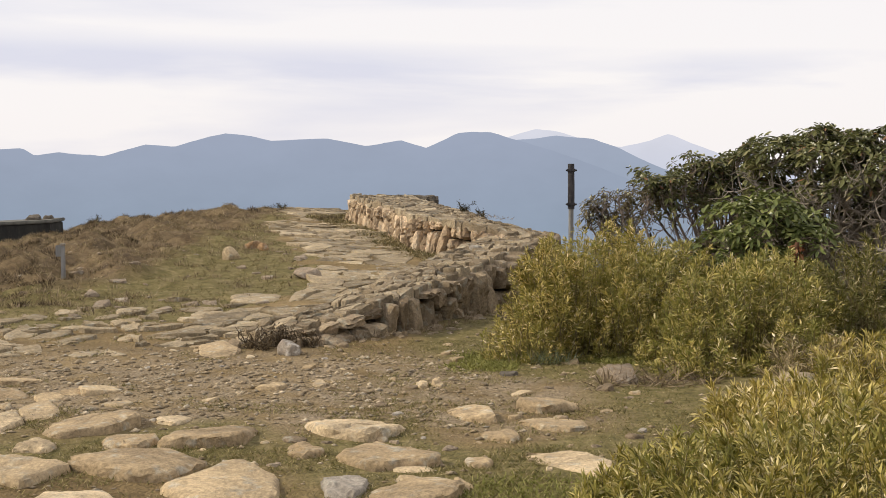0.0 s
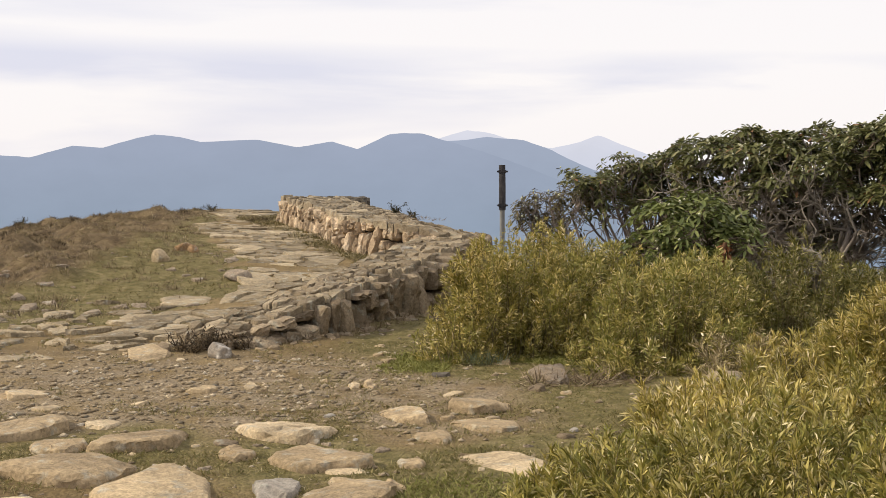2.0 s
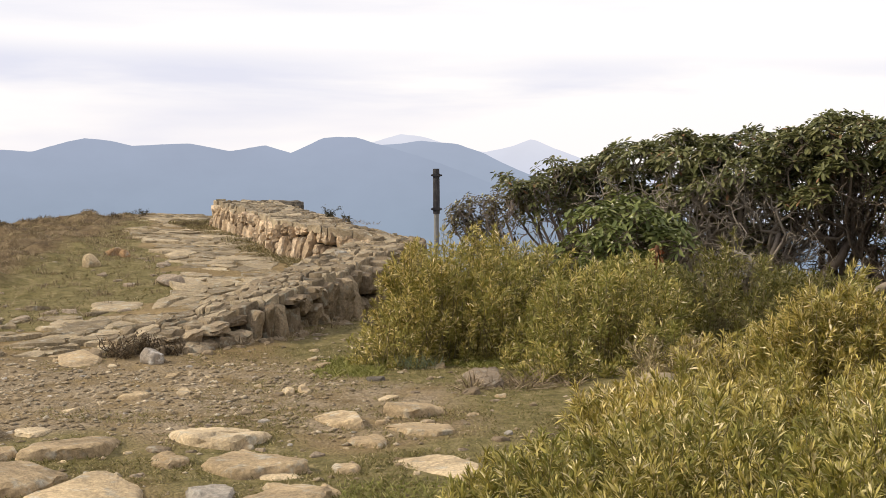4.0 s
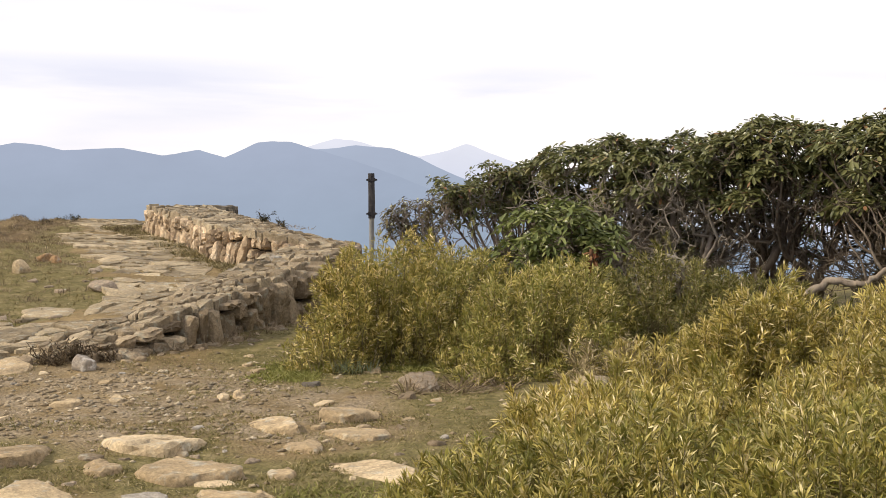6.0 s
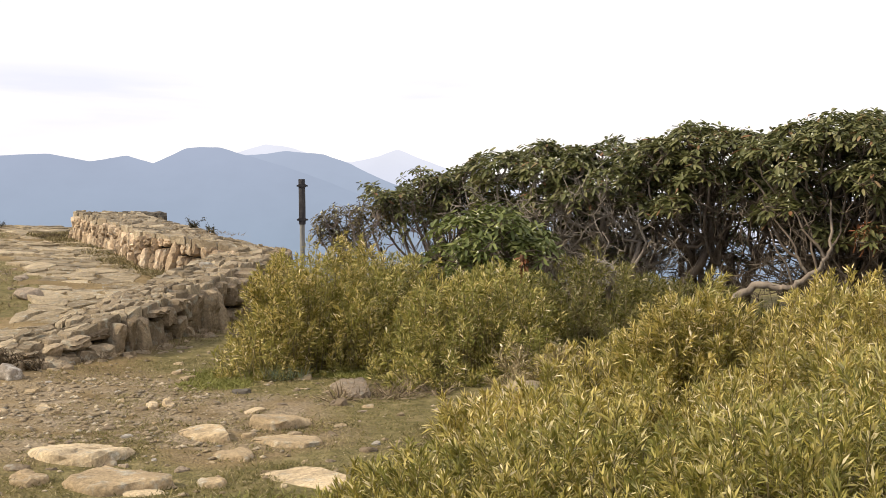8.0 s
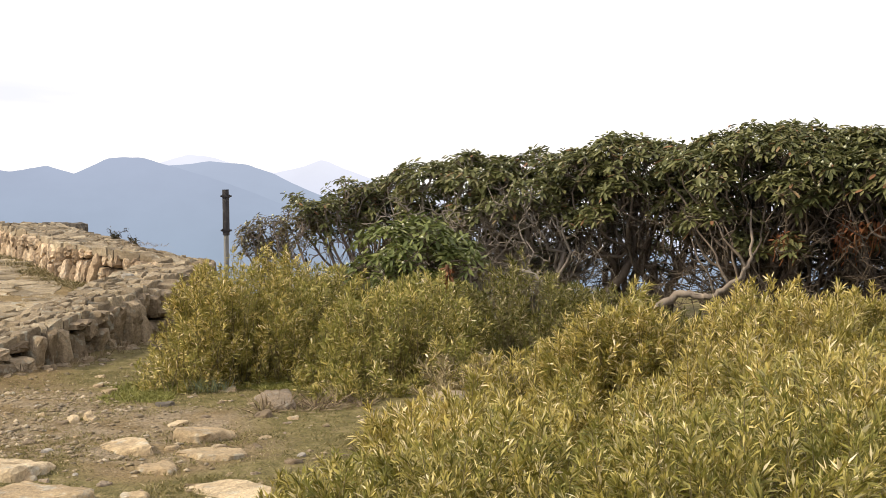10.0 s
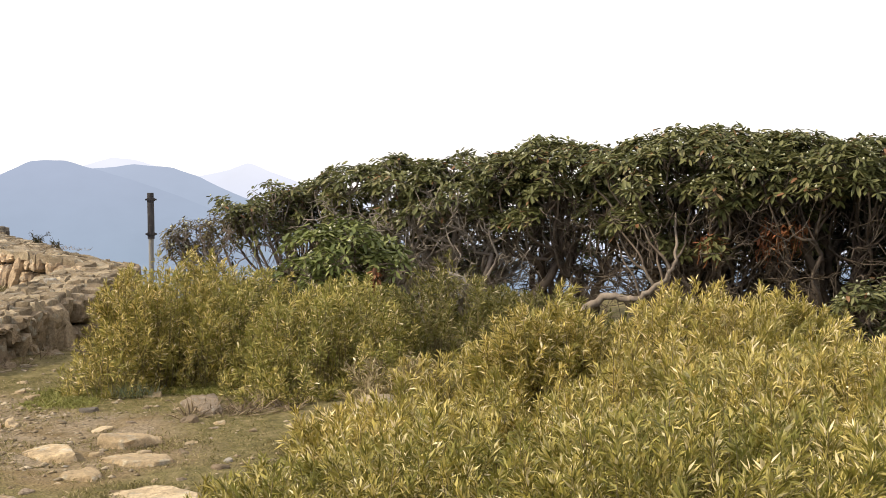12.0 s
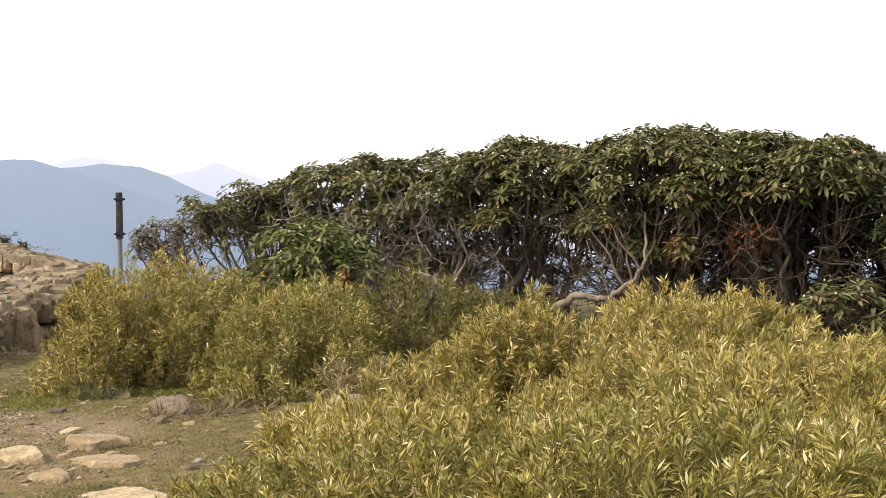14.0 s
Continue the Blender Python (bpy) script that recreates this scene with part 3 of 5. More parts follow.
slab("trail_stone", -2.06, 6.65, 0.41, 0.57, 0.08, 8, MAT_SLAB, "worn tan flat stone sunk in the trail", group=TRAIL)
slab("trail_stone", -2.17, 7.18, 0.22, 0.2, 0.06, 10, MAT_SLAB, "worn tan flat stone sunk in the trail", group=TRAIL)
slab("trail_stone", -1.7, 6.13, 0.43, 0.39, 0.06, 12, MAT_SLAB, "worn tan flat stone sunk in the trail", group=TRAIL)
slab("trail_stone", -2.26, 9.06, 0.33, 0.32, 0.03, -6, MAT_SLAB, "worn tan flat stone sunk in the trail", group=TRAIL)
slab("trail_stone", -2.45, 8.17, 0.26, 0.55, 0.04, 10, MAT_SLAB, "worn tan flat stone sunk in the trail", group=TRAIL)
slab("trail_stone", -2.56, 8.77, 0.18, 0.27, 0.03, 0, MAT_SLAB, "worn tan flat stone sunk in the trail", group=TRAIL)
slab("trail_stone", -1.83, 10.81, 0.39, 0.78, 0.05, 6, MAT_SLAB, "worn tan flat stone sunk in the trail", group=TRAIL)
slab("trail_stone", -1.15, 9.14, 0.23, 0.17, 0.05, 4, MAT_SLAB, "worn tan flat stone sunk in the trail", group=TRAIL)
slab("trail_stone", -2.05, 8.52, 0.18, 0.15, 0.03, 0, MAT_SLAB, "worn tan flat stone sunk in the trail", group=TRAIL)
slab("trail_stone", 0.18, 8.27, 0.24, 0.45, 0.06, 28, MAT_SLAB, "worn tan flat stone sunk in the trail", group=TRAIL)
slab("trail_stone", 0.65, 8.49, 0.42, 0.36, 0.08, 10, MAT_SLAB, "smooth rounded tan stone beside the grass", group=TRAIL)
slab("trail_stone", 0.66, 7.97, 0.37, 0.46, 0.04, 18, MAT_SLAB, "thin tan slab nearly level with the soil", group=TRAIL)
slab("trail_stone", 0.34, 7.65, 0.23, 0.27, 0.05, -6, MAT_SLAB, "worn tan flat stone sunk in the trail", group=TRAIL)
slab("trail_stone", 0.66, 6.94, 0.32, 0.76, 0.04, 22, MAT_SLAB, "low reddish-tan stone nearly level with the soil", group=TRAIL)
slab("trail_stone", 0.19, 6.93, 0.14, 0.18, 0.05, 8, MAT_SLAB, "worn tan flat stone sunk in the trail", group=TRAIL)
slab("trail_stone", 0.48, 9.82, 0.12, 0.18, 0.04, 10, MAT_DARKSTONE, "small dark slate chip lying in the grass", group=TRAIL)
slab("trail_stone", 0.51, 8.93, 0.13, 0.19, 0.02, -20, MAT_SLAB, "worn tan flat stone sunk in the trail", group=TRAIL)
slab("trail_stone", -0.14, 9.26, 0.08, 0.17, 0.05, 0, MAT_SLAB, "worn tan flat stone sunk in the trail", group=TRAIL)
slab("trail_stone", -0.04, 9.27, 0.09, 0.16, 0.06, 10, MAT_SLAB, "worn tan flat stone sunk in the trail", group=TRAIL)
slab("stone", 1.29, 9.7, 0.31, 0.66, 0.09, 4, MAT_GREY, "grey flat-topped stone beside the bamboo")
slab("trail_stone", -2.56, 7.67, 0.25, 0.55, 0.05, -17, MAT_SLAB, "worn tan flat stone sunk in the trail", group=TRAIL)
slab("trail_stone", -2.85, 8.82, 0.26, 0.33, 0.03, 20, MAT_SLAB, "worn tan flat stone sunk in the trail", group=TRAIL)
slab("trail_stone", -2.44, 8.99, 0.22, 0.13, 0.02, 16, MAT_SLAB, "worn tan flat stone sunk in the trail", group=TRAIL)
slab("trail_stone", -0.17, 6.87, 0.2, 0.24, 0.03, 12, MAT_SLAB, "worn tan flat stone sunk in the trail", group=TRAIL)
slab("trail_stone", -3.85, 12.81, 0.26, 0.34, 0.03, 8, MAT_PAVER, "worn flat flagstone sunk in trodden soil", group=TRAIL)
slab("trail_stone", -3.65, 11.66, 0.28, 0.55, 0.03, 4, MAT_PAVER, "worn flat flagstone sunk in trodden soil", group=TRAIL)
slab("trail_stone", -3.27, 12.19, 0.29, 0.23, 0.03, 0, MAT_PAVER, "worn flat flagstone sunk in trodden soil", group=TRAIL)
slab("trail_stone", -3.04, 12.02, 0.27, 0.19, 0.022, -4, MAT_PAVER, "worn flat flagstone sunk in trodden soil", group=TRAIL)
slab("trail_stone", -3.04, 13.07, 0.31, 0.4, 0.038, -8, MAT_PAVER, "worn flat flagstone sunk in trodden soil", group=TRAIL)
slab("trail_stone", -2.51, 12.2, 0.32, 0.46, 0.038, -12, MAT_PAVER, "worn flat flagstone sunk in trodden soil", group=TRAIL)
slab("trail_stone", -3.12, 11.45, 0.22, 0.46, 0.03, -16, MAT_PAVER, "worn flat flagstone sunk in trodden soil", group=TRAIL)
slab("trail_stone", -3.36, 11.6, 0.21, 0.52, 0.022, -20, MAT_PAVER, "worn flat flagstone sunk in trodden soil", group=TRAIL)
slab("trail_stone", -3.53, 12.7, 0.28, 0.22, 0.022, 17, MAT_PAVER, "worn flat flagstone sunk in trodden soil", group=TRAIL)
slab("trail_stone", -3.6, 12.26, 0.22, 0.27, 0.022, 13, MAT_PAVER, "worn flat flagstone sunk in trodden soil", group=TRAIL)
slab("trail_stone", -1.91, 13.72, 0.51, 0.62, 0.038, 9, MAT_PAVER, "long pale flat stone at the path's edge", group=TRAIL)
slab("trail_stone", -2.69, 13.76, 0.25, 0.33, 0.022, 5, MAT_PAVER, "worn flat flagstone sunk in trodden soil", group=TRAIL)
slab("trail_stone", -2.37, 13.16, 0.43, 0.32, 0.03, 1, MAT_PAVER, "worn flat flagstone sunk in trodden soil", group=TRAIL)
slab("trail_stone", -2.01, 12.45, 0.45, 0.63, 0.038, -3, MAT_PAVER, "worn flat flagstone sunk in trodden soil", group=TRAIL)
slab("trail_stone", -2.21, 12.91, 0.28, 0.56, 0.03, -7, MAT_PAVER, "worn flat flagstone sunk in trodden soil", group=TRAIL)
slab("trail_stone", -1.64, 11.6, 0.27, 0.36, 0.03, -11, MAT_PAVER, "worn flat flagstone sunk in trodden soil", group=TRAIL)
slab("trail_stone", -1.57, 12.05, 0.23, 0.44, 0.038, -15, MAT_PAVER, "worn flat flagstone sunk in trodden soil", group=TRAIL)
slab("trail_stone", -3.6, 13.02, 0.26, 0.3, 0.022, -19, MAT_PAVER, "worn flat flagstone sunk in trodden soil", group=TRAIL)
slab("trail_stone", -3.57, 11.11, 0.26, 0.25, 0.03, 18, MAT_PAVER, "worn flat flagstone sunk in trodden soil", group=TRAIL)
slab("trail_stone", -2.7, 11.57, 0.16, 0.44, 0.022, 14, MAT_PAVER, "worn flat flagstone sunk in trodden soil", group=TRAIL)
slab("trail_stone", -2.38, 11.6, 0.21, 0.21, 0.015, 10, MAT_PAVER, "worn flat flagstone sunk in trodden soil", group=TRAIL)
slab("trail_stone", -2.13, 11.4, 0.25, 0.28, 0.022, 6, MAT_PAVER, "worn flat flagstone sunk in trodden soil", group=TRAIL)
slab("trail_stone", -4.02, 12.6, 0.26, 0.52, 0.03, 2, MAT_PAVER, "worn flat flagstone sunk in trodden soil", group=TRAIL)
slab("trail_stone", -3.14, 12.67, 0.21, 0.31, 0.022, -2, MAT_PAVER, "worn flat flagstone sunk in trodden soil", group=TRAIL)
slab("trail_stone", -2.71, 12.1, 0.19, 0.26, 0.022, -6, MAT_PAVER, "worn flat flagstone sunk in trodden soil", group=TRAIL)
slab("trail_stone", -2.05, 13.52, 0.25, 0.43, 0.022, -10, MAT_PAVER, "worn flat flagstone sunk in trodden soil", group=TRAIL)
slab("trail_stone", -2.74, 13.06, 0.24, 0.23, 0.022, -14, MAT_PAVER, "worn flat flagstone sunk in trodden soil", group=TRAIL)
slab("trail_stone", -1.72, 12.83, 0.21, 0.5, 0.03, -18, MAT_PAVER, "worn flat flagstone sunk in trodden soil", group=TRAIL)
slab("trail_stone", -3.32, 10.85, 0.22, 0.37, 0.015, 19, MAT_PAVER, "worn flat flagstone sunk in trodden soil", group=TRAIL)
slab("trail_stone", -2.84, 10.64, 0.26, 0.27, 0.015, 15, MAT_PAVER, "worn flat flagstone sunk in trodden soil", group=TRAIL)
slab("trail_stone", -1.60, 8.05, 0.20, 0.3, 0.03, 8, group=TRAIL)
slab("trail_stone", -3.0, 9.5, 0.36, 0.45, 0.03, 0, group=TRAIL)
boulder("boulder", 2.2, 8.4, 0.36, 0.36, 0.50, MAT_PAVER, "rounded tan boulder half hidden in bamboo", "boulder", 1)
boulder("stone", -1.19, 10.74, 0.25, 0.2, 0.25, MAT_STREAK, "white-streaked quartz stone at the wall's foot", "stone", 4, (0.2, 0.34))
boulder("stone", -1.52, 15.15, 0.36, 0.30, 0.21, MAT_GREY, "dark grey stone on the path's edge", "stone", 9, (0.22, 0.38))
boulder("stone", -2.45, 17.6, 0.26, 0.2, 0.20, MAT_ORANGE, "orange-brown stone lying in the turf", "stone", 14)
boulder("stone", -2.30, 17.4, 0.17, 0.14, 0.16, MAT_ORANGE, "small orange-brown stone lying in the turf", "stone", 17)
boulder("stone", -2.58, 16.5, 0.24, 0.2, 0.27, MAT_SLAB, "pointed tan stone lying in the turf", "stone", 23, (0.24, 0.4))
slab("stone", 0.36, 15.1, 0.15, 0.14, 0.05, 0, MAT_WHITE, "small white flat stone lying on the wall", "stone", z=0.535, sink=0.03)
slab("stone", -0.81, 11.78, 0.31, 0.26, 0.26, -20, MAT_WALL, "large dark block at the wall's end", "stone")
rr = np.random.default_rng(68)
for k in range(30):
    f = rr.random()
    sx, sy = -1.62 + 0.75 * f + rr.normal(0, 0.07), 11.12 + 0.42 * f + rr.uniform(-0.12, 0.25)
    slab("rubble_stone", sx, sy, rr.uniform(0.13, 0.27), rr.uniform(0.12, 0.24), rr.uniform(0.05, 0.12) * (0.7 + 0.5 * f), rr.uniform(0, 360), MAT_WALL, "broken grey-brown stone heaped at the wall's end", "stone", "rubble at the wall's end", k, rr.normal(0, 0.25))


def loose_stones(n, area, lo, hi, material, label, group, seed, keep):
    """Smaller stones lying about, each a thing of its own, cut from a few shapes."""
    r = np.random.default_rng(seed)
    shapes = [stone_mesh("loose_stone", 1.0, r.uniform(0.55, 0.9), r.uniform(0.09, 0.18), material, r, 0.0, 0.12, int(r.integers(5, 8)), True) for _ in range(9)]
    made = 0
    while made < n:
        x, y = r.uniform(area[0], area[1]), r.uniform(area[2], area[3])
        if r.random() > keep(x, y):
            continue
        s = lo + (hi - lo) * r.random() ** 2.2
        ob = new("loose_stone", shapes[made % len(shapes)])
        ob.matrix_basis = pose(x, y, float(height(x, y)), r.normal(0, 6), r.normal(0, 6), r.uniform(0, 360)) @ Matrix.Diagonal((s, s, s, 1))
        tagged(ob, label, "stone", group)
        made += 1


loose_stones(90, (-3.2, 1.3, 6.0, 11.4), 0.04, 0.16, MAT_SLAB, "small tan stone lying on the trail", "loose stones on the trail", 61, lambda x, y: 1.0)
loose_stones(60, (-2.5, 1.5, 6.0, 11.5), 0.03, 0.10, MAT_GREY, "small grey stone lying on the trail", "loose stones on the trail", 62, lambda x, y: 1.0)
loose_stones(46, (-1.2, 0.7, 11.0, 13.6), 0.06, 0.2, MAT_WALL, "grey-brown stone fallen at the wall's foot", "rubble at the wall's end", 77, lambda x, y: float(smooth(0.35, 0.1, abs(x - 0.16 - np.interp(y, [11.0, 11.5, 12, 13.5], [-1.5, -0.95, -0.42, 0.37])))))
loose_stones(20, (-0.9, 1.2, 7.2, 10.6), 0.06, 0.17, MAT_WALL, "dark brown stone chip lying on the trail", "loose stones on the trail", 78, lambda x, y: 1.0)
loose_stones(22, (-2.2, 1.2, 6.2, 11.0), 0.04, 0.09, MAT_WHITE, "small white quartz stone on the trail", "loose stones on the trail", 63, lambda x, y: 1.0)
loose_stones(60, (-4.8, -1.6, 12.4, 18.0), 0.07, 0.22, MAT_GREY, "flat grey stone showing through the turf", "stones in the turf", 64, lambda x, y: 1.0 if x < np.interp(y, [12.5, 14.9, 17.3, 19], [-2.2, -1.2, -1.85, -2.1]) else 0.0)


# ---- cut plane into stones: cells round scattered sites ----
def cell_polygons(sites, box):
    out = []
    for i, s in enumerate(sites):
        poly = [np.array(p, float) for p in ((box[0], box[1]), (box[2], box[1]), (box[2], box[3]), (box[0], box[3]))]
        dist = np.hypot(*(sites - s).T)
        for k in np.argsort(dist)[1:15]:
            m, nrm = (s + sites[k]) / 2, sites[k] - s
            kept = []
            for a, b in zip(poly, poly[1:] + poly[:1]):
                da, db = np.dot(a - m, nrm), np.dot(b - m, nrm)
                if da <= 0:
                    kept.append(a)
                if da * db < 0:
                    kept.append(a + (b - a) * da / (da - db))
            poly = kept
            if len(poly) < 3:
                break
        if len(poly) >= 3:
            out.append(np.array(poly))
    return out


def softened(poly, gap, r, cut=0.22):
    """A cell drawn in by the joint, with its corners knocked off."""
    c = poly.mean(0)
    pts = []
    n = len(poly)
    for k in range(n):
        p, q, o = poly[k], poly[(k + 1) % n], poly[k - 1]
        pts += [p + (o - p) * cut * r.uniform(0.5, 1.1), p + (q - p) * cut * r.uniform(0.5, 1.1)]
        pts += [(p + q) / 2 + (c - (p + q) / 2) * r.uniform(-0.05, 0.13)]
    pts = np.array(pts)
    keep = [0]
    size = np.hypot(*(pts - c).T).mean()
    for k in range(1, len(pts)):
        if np.hypot(*(pts[k] - pts[keep[-1]])) > size * 0.22:
            keep.append(k)
    pts = pts[keep] - c
    rad = np.hypot(*pts.T)[:, None]
    pts = pts * np.maximum(0.4, 1 - gap / np.maximum(rad, 1e-3)) * (1 + r.normal(0, 0.045, (len(pts), 1)))
    return c, pts


def jitter_grid(x0, x1, y0, y1, sx, sy, jit, r):
    s = []
    rows = max(1, round((y1 - y0) / sy))
    for j in range(rows):
        n = max(1, round((x1 - x0) / sx))
        for i in range(n):
            s.append((x0 + (i + 0.5 + (0.5 if j % 2 else 0) + r.uniform(-jit, jit)) * (x1 - x0) / n, y0 + (j + 0.5 + r.uniform(-jit, jit)) * (y1 - y0) / rows))
    return np.array(s)


# ---- dwarf bamboo ----
def mound_height(mounds, x, y):
    h = np.zeros_like(x)
    for cx, cy, rx, ry, top in mounds:
        q = ((x - cx) / rx) ** 2 + ((y - cy) / ry) ** 2
        h = np.maximum(h, top * np.clip(1 - q, 0, 1) ** 0.46)
    return h


def bamboo(name, mounds, plumes_m2, leaf, material, label, kind="", leaves_each=90, seed=0, category="bamboo", size=0.055, tall=0.2, wide=0.16, ragged=0.1, layers=0.16, shoots=0.05, steep_leaf=22, loose=0.27):
    """Bamboo in upright bottle-brush plumes over the crown and down the flanks of each mound; a few shoots stand proud."""
    r = np.random.default_rng(seed)
    x0, x1 = min(m[0] - m[2] for m in mounds), max(m[0] + m[2] for m in mounds)
    y0, y1 = min(m[1] - m[3] for m in mounds), max(m[1] + m[3] for m in mounds)
    n = int((x1 - x0) * (y1 - y0) * plumes_m2)
    x, y = r.uniform(x0, x1, n), r.uniform(y0, y1, n)
    h = mound_height(mounds, x, y)
    ok = (h > 0.1) & (np.hypot(x, y) > 3.4 + 0.3 * waves(x, y, 3.0, 3)) & (x < 0.8 * y + 0.45 + 0.25 * waves(x, y, 2.5, 4))
    x, y, h = x[ok], y[ok], h[ok]
    e = 0.06
    gx = (mound_height(mounds, x + e, y) - mound_height(mounds, x - e, y)) / (2 * e)
    gy = (mound_height(mounds, x, y + e) - mound_height(mounds, x, y - e)) / (2 * e)
    steep = np.hypot(gx, gy)
    out = np.stack([-gx, -gy], -1) / np.maximum(steep, 1e-3)[:, None] * np.clip(steep, 0, 1)[:, None]
    top = h * (0.96 + 0.07 * waves(x, y, 5.5, seed + 5)) + r.normal(0, ragged, len(x)) * np.minimum(h, 0.6) + (r.random(len(x)) < shoots) * r.uniform(0.04, 0.13, len(x))
    spots = []
    for k in range(len(x)):
        z = top[k]
        spots.append((x[k], y[k], z, out[k, 0], out[k, 1]))
        while steep[k] > 0.4 and z > layers * 1.2:
            z -= layers * r.uniform(0.7, 1.2)
            spots.append((x[k] + r.normal(0, 0.05), y[k] + r.normal(0, 0.05), z, out[k, 0], out[k, 1]))
    spots = np.array(spots)
    m = len(spots)
    grown = r.uniform(0.65, 1.3, m)
    axis = np.stack([spots[:, 3] * 0.6 + r.normal(0, 0.3, m), spots[:, 4] * 0.6 + r.normal(0, 0.3, m), np.ones(m)], -1)
    axis /= np.linalg.norm(axis, axis=1, keepdims=True)
    ground = height(spots[:, 0], spots[:, 1])
    head = np.stack([spots[:, 0], spots[:, 1], ground + spots[:, 2]], -1)
    culms, leaves = Soup(), Soup()
    for k in range(m):
        foot = np.array([head[k, 0] - axis[k, 0] * 0.25, head[k, 1] - axis[k, 1] * 0.25, ground[k] - 0.02])
        tube(culms, [foot + r.normal(0, 0.03, 3) * (1, 1, 0), (foot + head[k]) / 2 + r.normal(0, 0.02, 3), head[k] - axis[k] * leaf * 0.7], 0.004, 0.0018, 3)
    own = np.repeat(np.arange(m), (leaves_each * grown ** 1.5).astype(int))
    q = len(own)
    _, s1, s2 = frames_of(axis, (0.3, 0.9, 0.1))
    a, f = r.uniform(0, 6.28, q), r.random(q) ** 0.8  # f: from the plume's foot to its tip
    radial = s1[own] * np.cos(a)[:, None] + s2[own] * np.sin(a)[:, None]
    tilt = np.radians(steep_leaf + (74 - steep_leaf) * f ** 1.4) + r.normal(0, 0.3, q)
    way = radial * np.cos(tilt)[:, None] + axis[own] * np.sin(tilt)[:, None] + r.normal(0, loose, (q, 3))
    length = leaf * r.uniform(0.6, 1.3, q) * grown[own] ** 0.5
    stem = head[own] - axis[own] * ((1 - f) * tall * grown[own] + leaf * 0.7)[:, None]
    p = stem + radial * (size * grown[own] * r.random(q) * (1.1 - f))[:, None]
    p[:, 2] = np.maximum(p[:, 2], ground[own] + 0.01)
    blades(leaves, p, way, length, length * r.uniform(wide * 0.75, wide * 1.25, q), 0.12, r.uniform(-1.3, 1.3, q), 0.12)
    cx, cy = float(np.mean([k[0] for k in mounds])), float(np.mean([k[1] for k in mounds]))
    ob = thing(name, (cx, cy, float(height(cx, cy))), label, category, kind=kind)
    tagged(part_at("stem_mass", culms.mesh("stem_mass", MAT_CULM), ob, "thin straw-coloured bamboo stems"), kind="stuff")
    me = leaves.mesh("foliage", material)
    tone = np.clip(r.random(m)[own] * 0.8 + 0.25 * f - 0.02, 0, 1)
    me.attributes.new("tone", "FLOAT", "POINT").data.foreach_set("value", np.repeat(tone, 4).astype(np.float32))
    tagged(part_at("foliage", me, ob, "narrow bamboo leaves"), kind="stuff")


bamboo("bamboo_clump", [(0.90, 11.0, 0.52, 0.7, 0.93), (1.25, 11.4, 0.50, 0.7, 1.0), (1.60, 11.95, 0.36, 0.6, 1.08), (0.72, 10.6, 0.40, 0.4, 0.55), (1.4, 10.8, 0.4, 0.5, 0.74)], 85, 0.050, MAT_BAMBOO, "rounded olive-green dwarf bamboo clump beside the wall", leaves_each=78, seed=21, wide=0.19, ragged=0.09)
bamboo("bamboo_clump", [(2.15, 10.4, 0.66, 0.7, 0.78), (2.6, 10.6, 0.55, 0.7, 0.75), (1.85, 10.1, 0.4, 0.4, 0.52), (1.75, 11.3, 0.36, 0.5, 0.78), (2.1, 12.0, 0.5, 0.5, 0.84), (1.85, 9.65, 0.42, 0.3, 0.3), (2.5, 9.9, 0.45, 0.4, 0.5), (2.75, 11.5, 0.7, 0.7, 0.75), (2.05, 12.7, 0.55, 0.5, 0.90)], 85, 0.050, MAT_BAMBOO_MID, "broad olive-green dwarf bamboo clump below the bushes", leaves_each=76, seed=22, wide=0.19, ragged=0.1)
# This clump's leaf colour also carries the shade from the bushes above.
bamboo("bamboo_clump", [(3.5, 10.9, 0.85, 0.9, 0.84), (4.35, 11.2, 0.8, 0.8, 0.58), (4.95, 11.05, 0.5, 0.35, 0.42)], 70, 0.056, MAT_BAMBOO_SHADE, "dark green dwarf bamboo under the bushes, shade put into its colour", leaves_each=75, seed=23, wide=0.15, ragged=0.12)
bamboo("bamboo_thicket", [(3.42, 8.6, 0.60, 0.6, 0.79), (4.62, 8.3, 1.15, 1.2, 0.79), (5.6, 7.6, 1.1, 1.0, 0.44), (4.1, 6.3, 1.9, 1.6, 0.67),
                          (2.3, 7.0, 0.95, 0.8, 0.44), (2.95, 9.0, 0.7, 0.6, 0.38), (1.98, 7.85, 0.55, 0.42, 0.29)],
       105, 0.059, MAT_BAMBOO_DRY, "dense yellowing dwarf bamboo thicket with dry leaf tips", kind="stuff", leaves_each=105, seed=24, size=0.075, tall=0.26, ragged=0.13, wide=0.155, steep_leaf=42, loose=0.33)
bamboo("bamboo_clump", [(2.45, 9.05, 0.38, 0.3, 0.38), (2.75, 9.25, 0.26, 0.26, 0.34)], 60, 0.075, MAT_BAMBOO_DEAD, "bleached dead bamboo between the green clumps", leaves_each=40, seed=26, wide=0.11, ragged=0.2, steep_leaf=5)
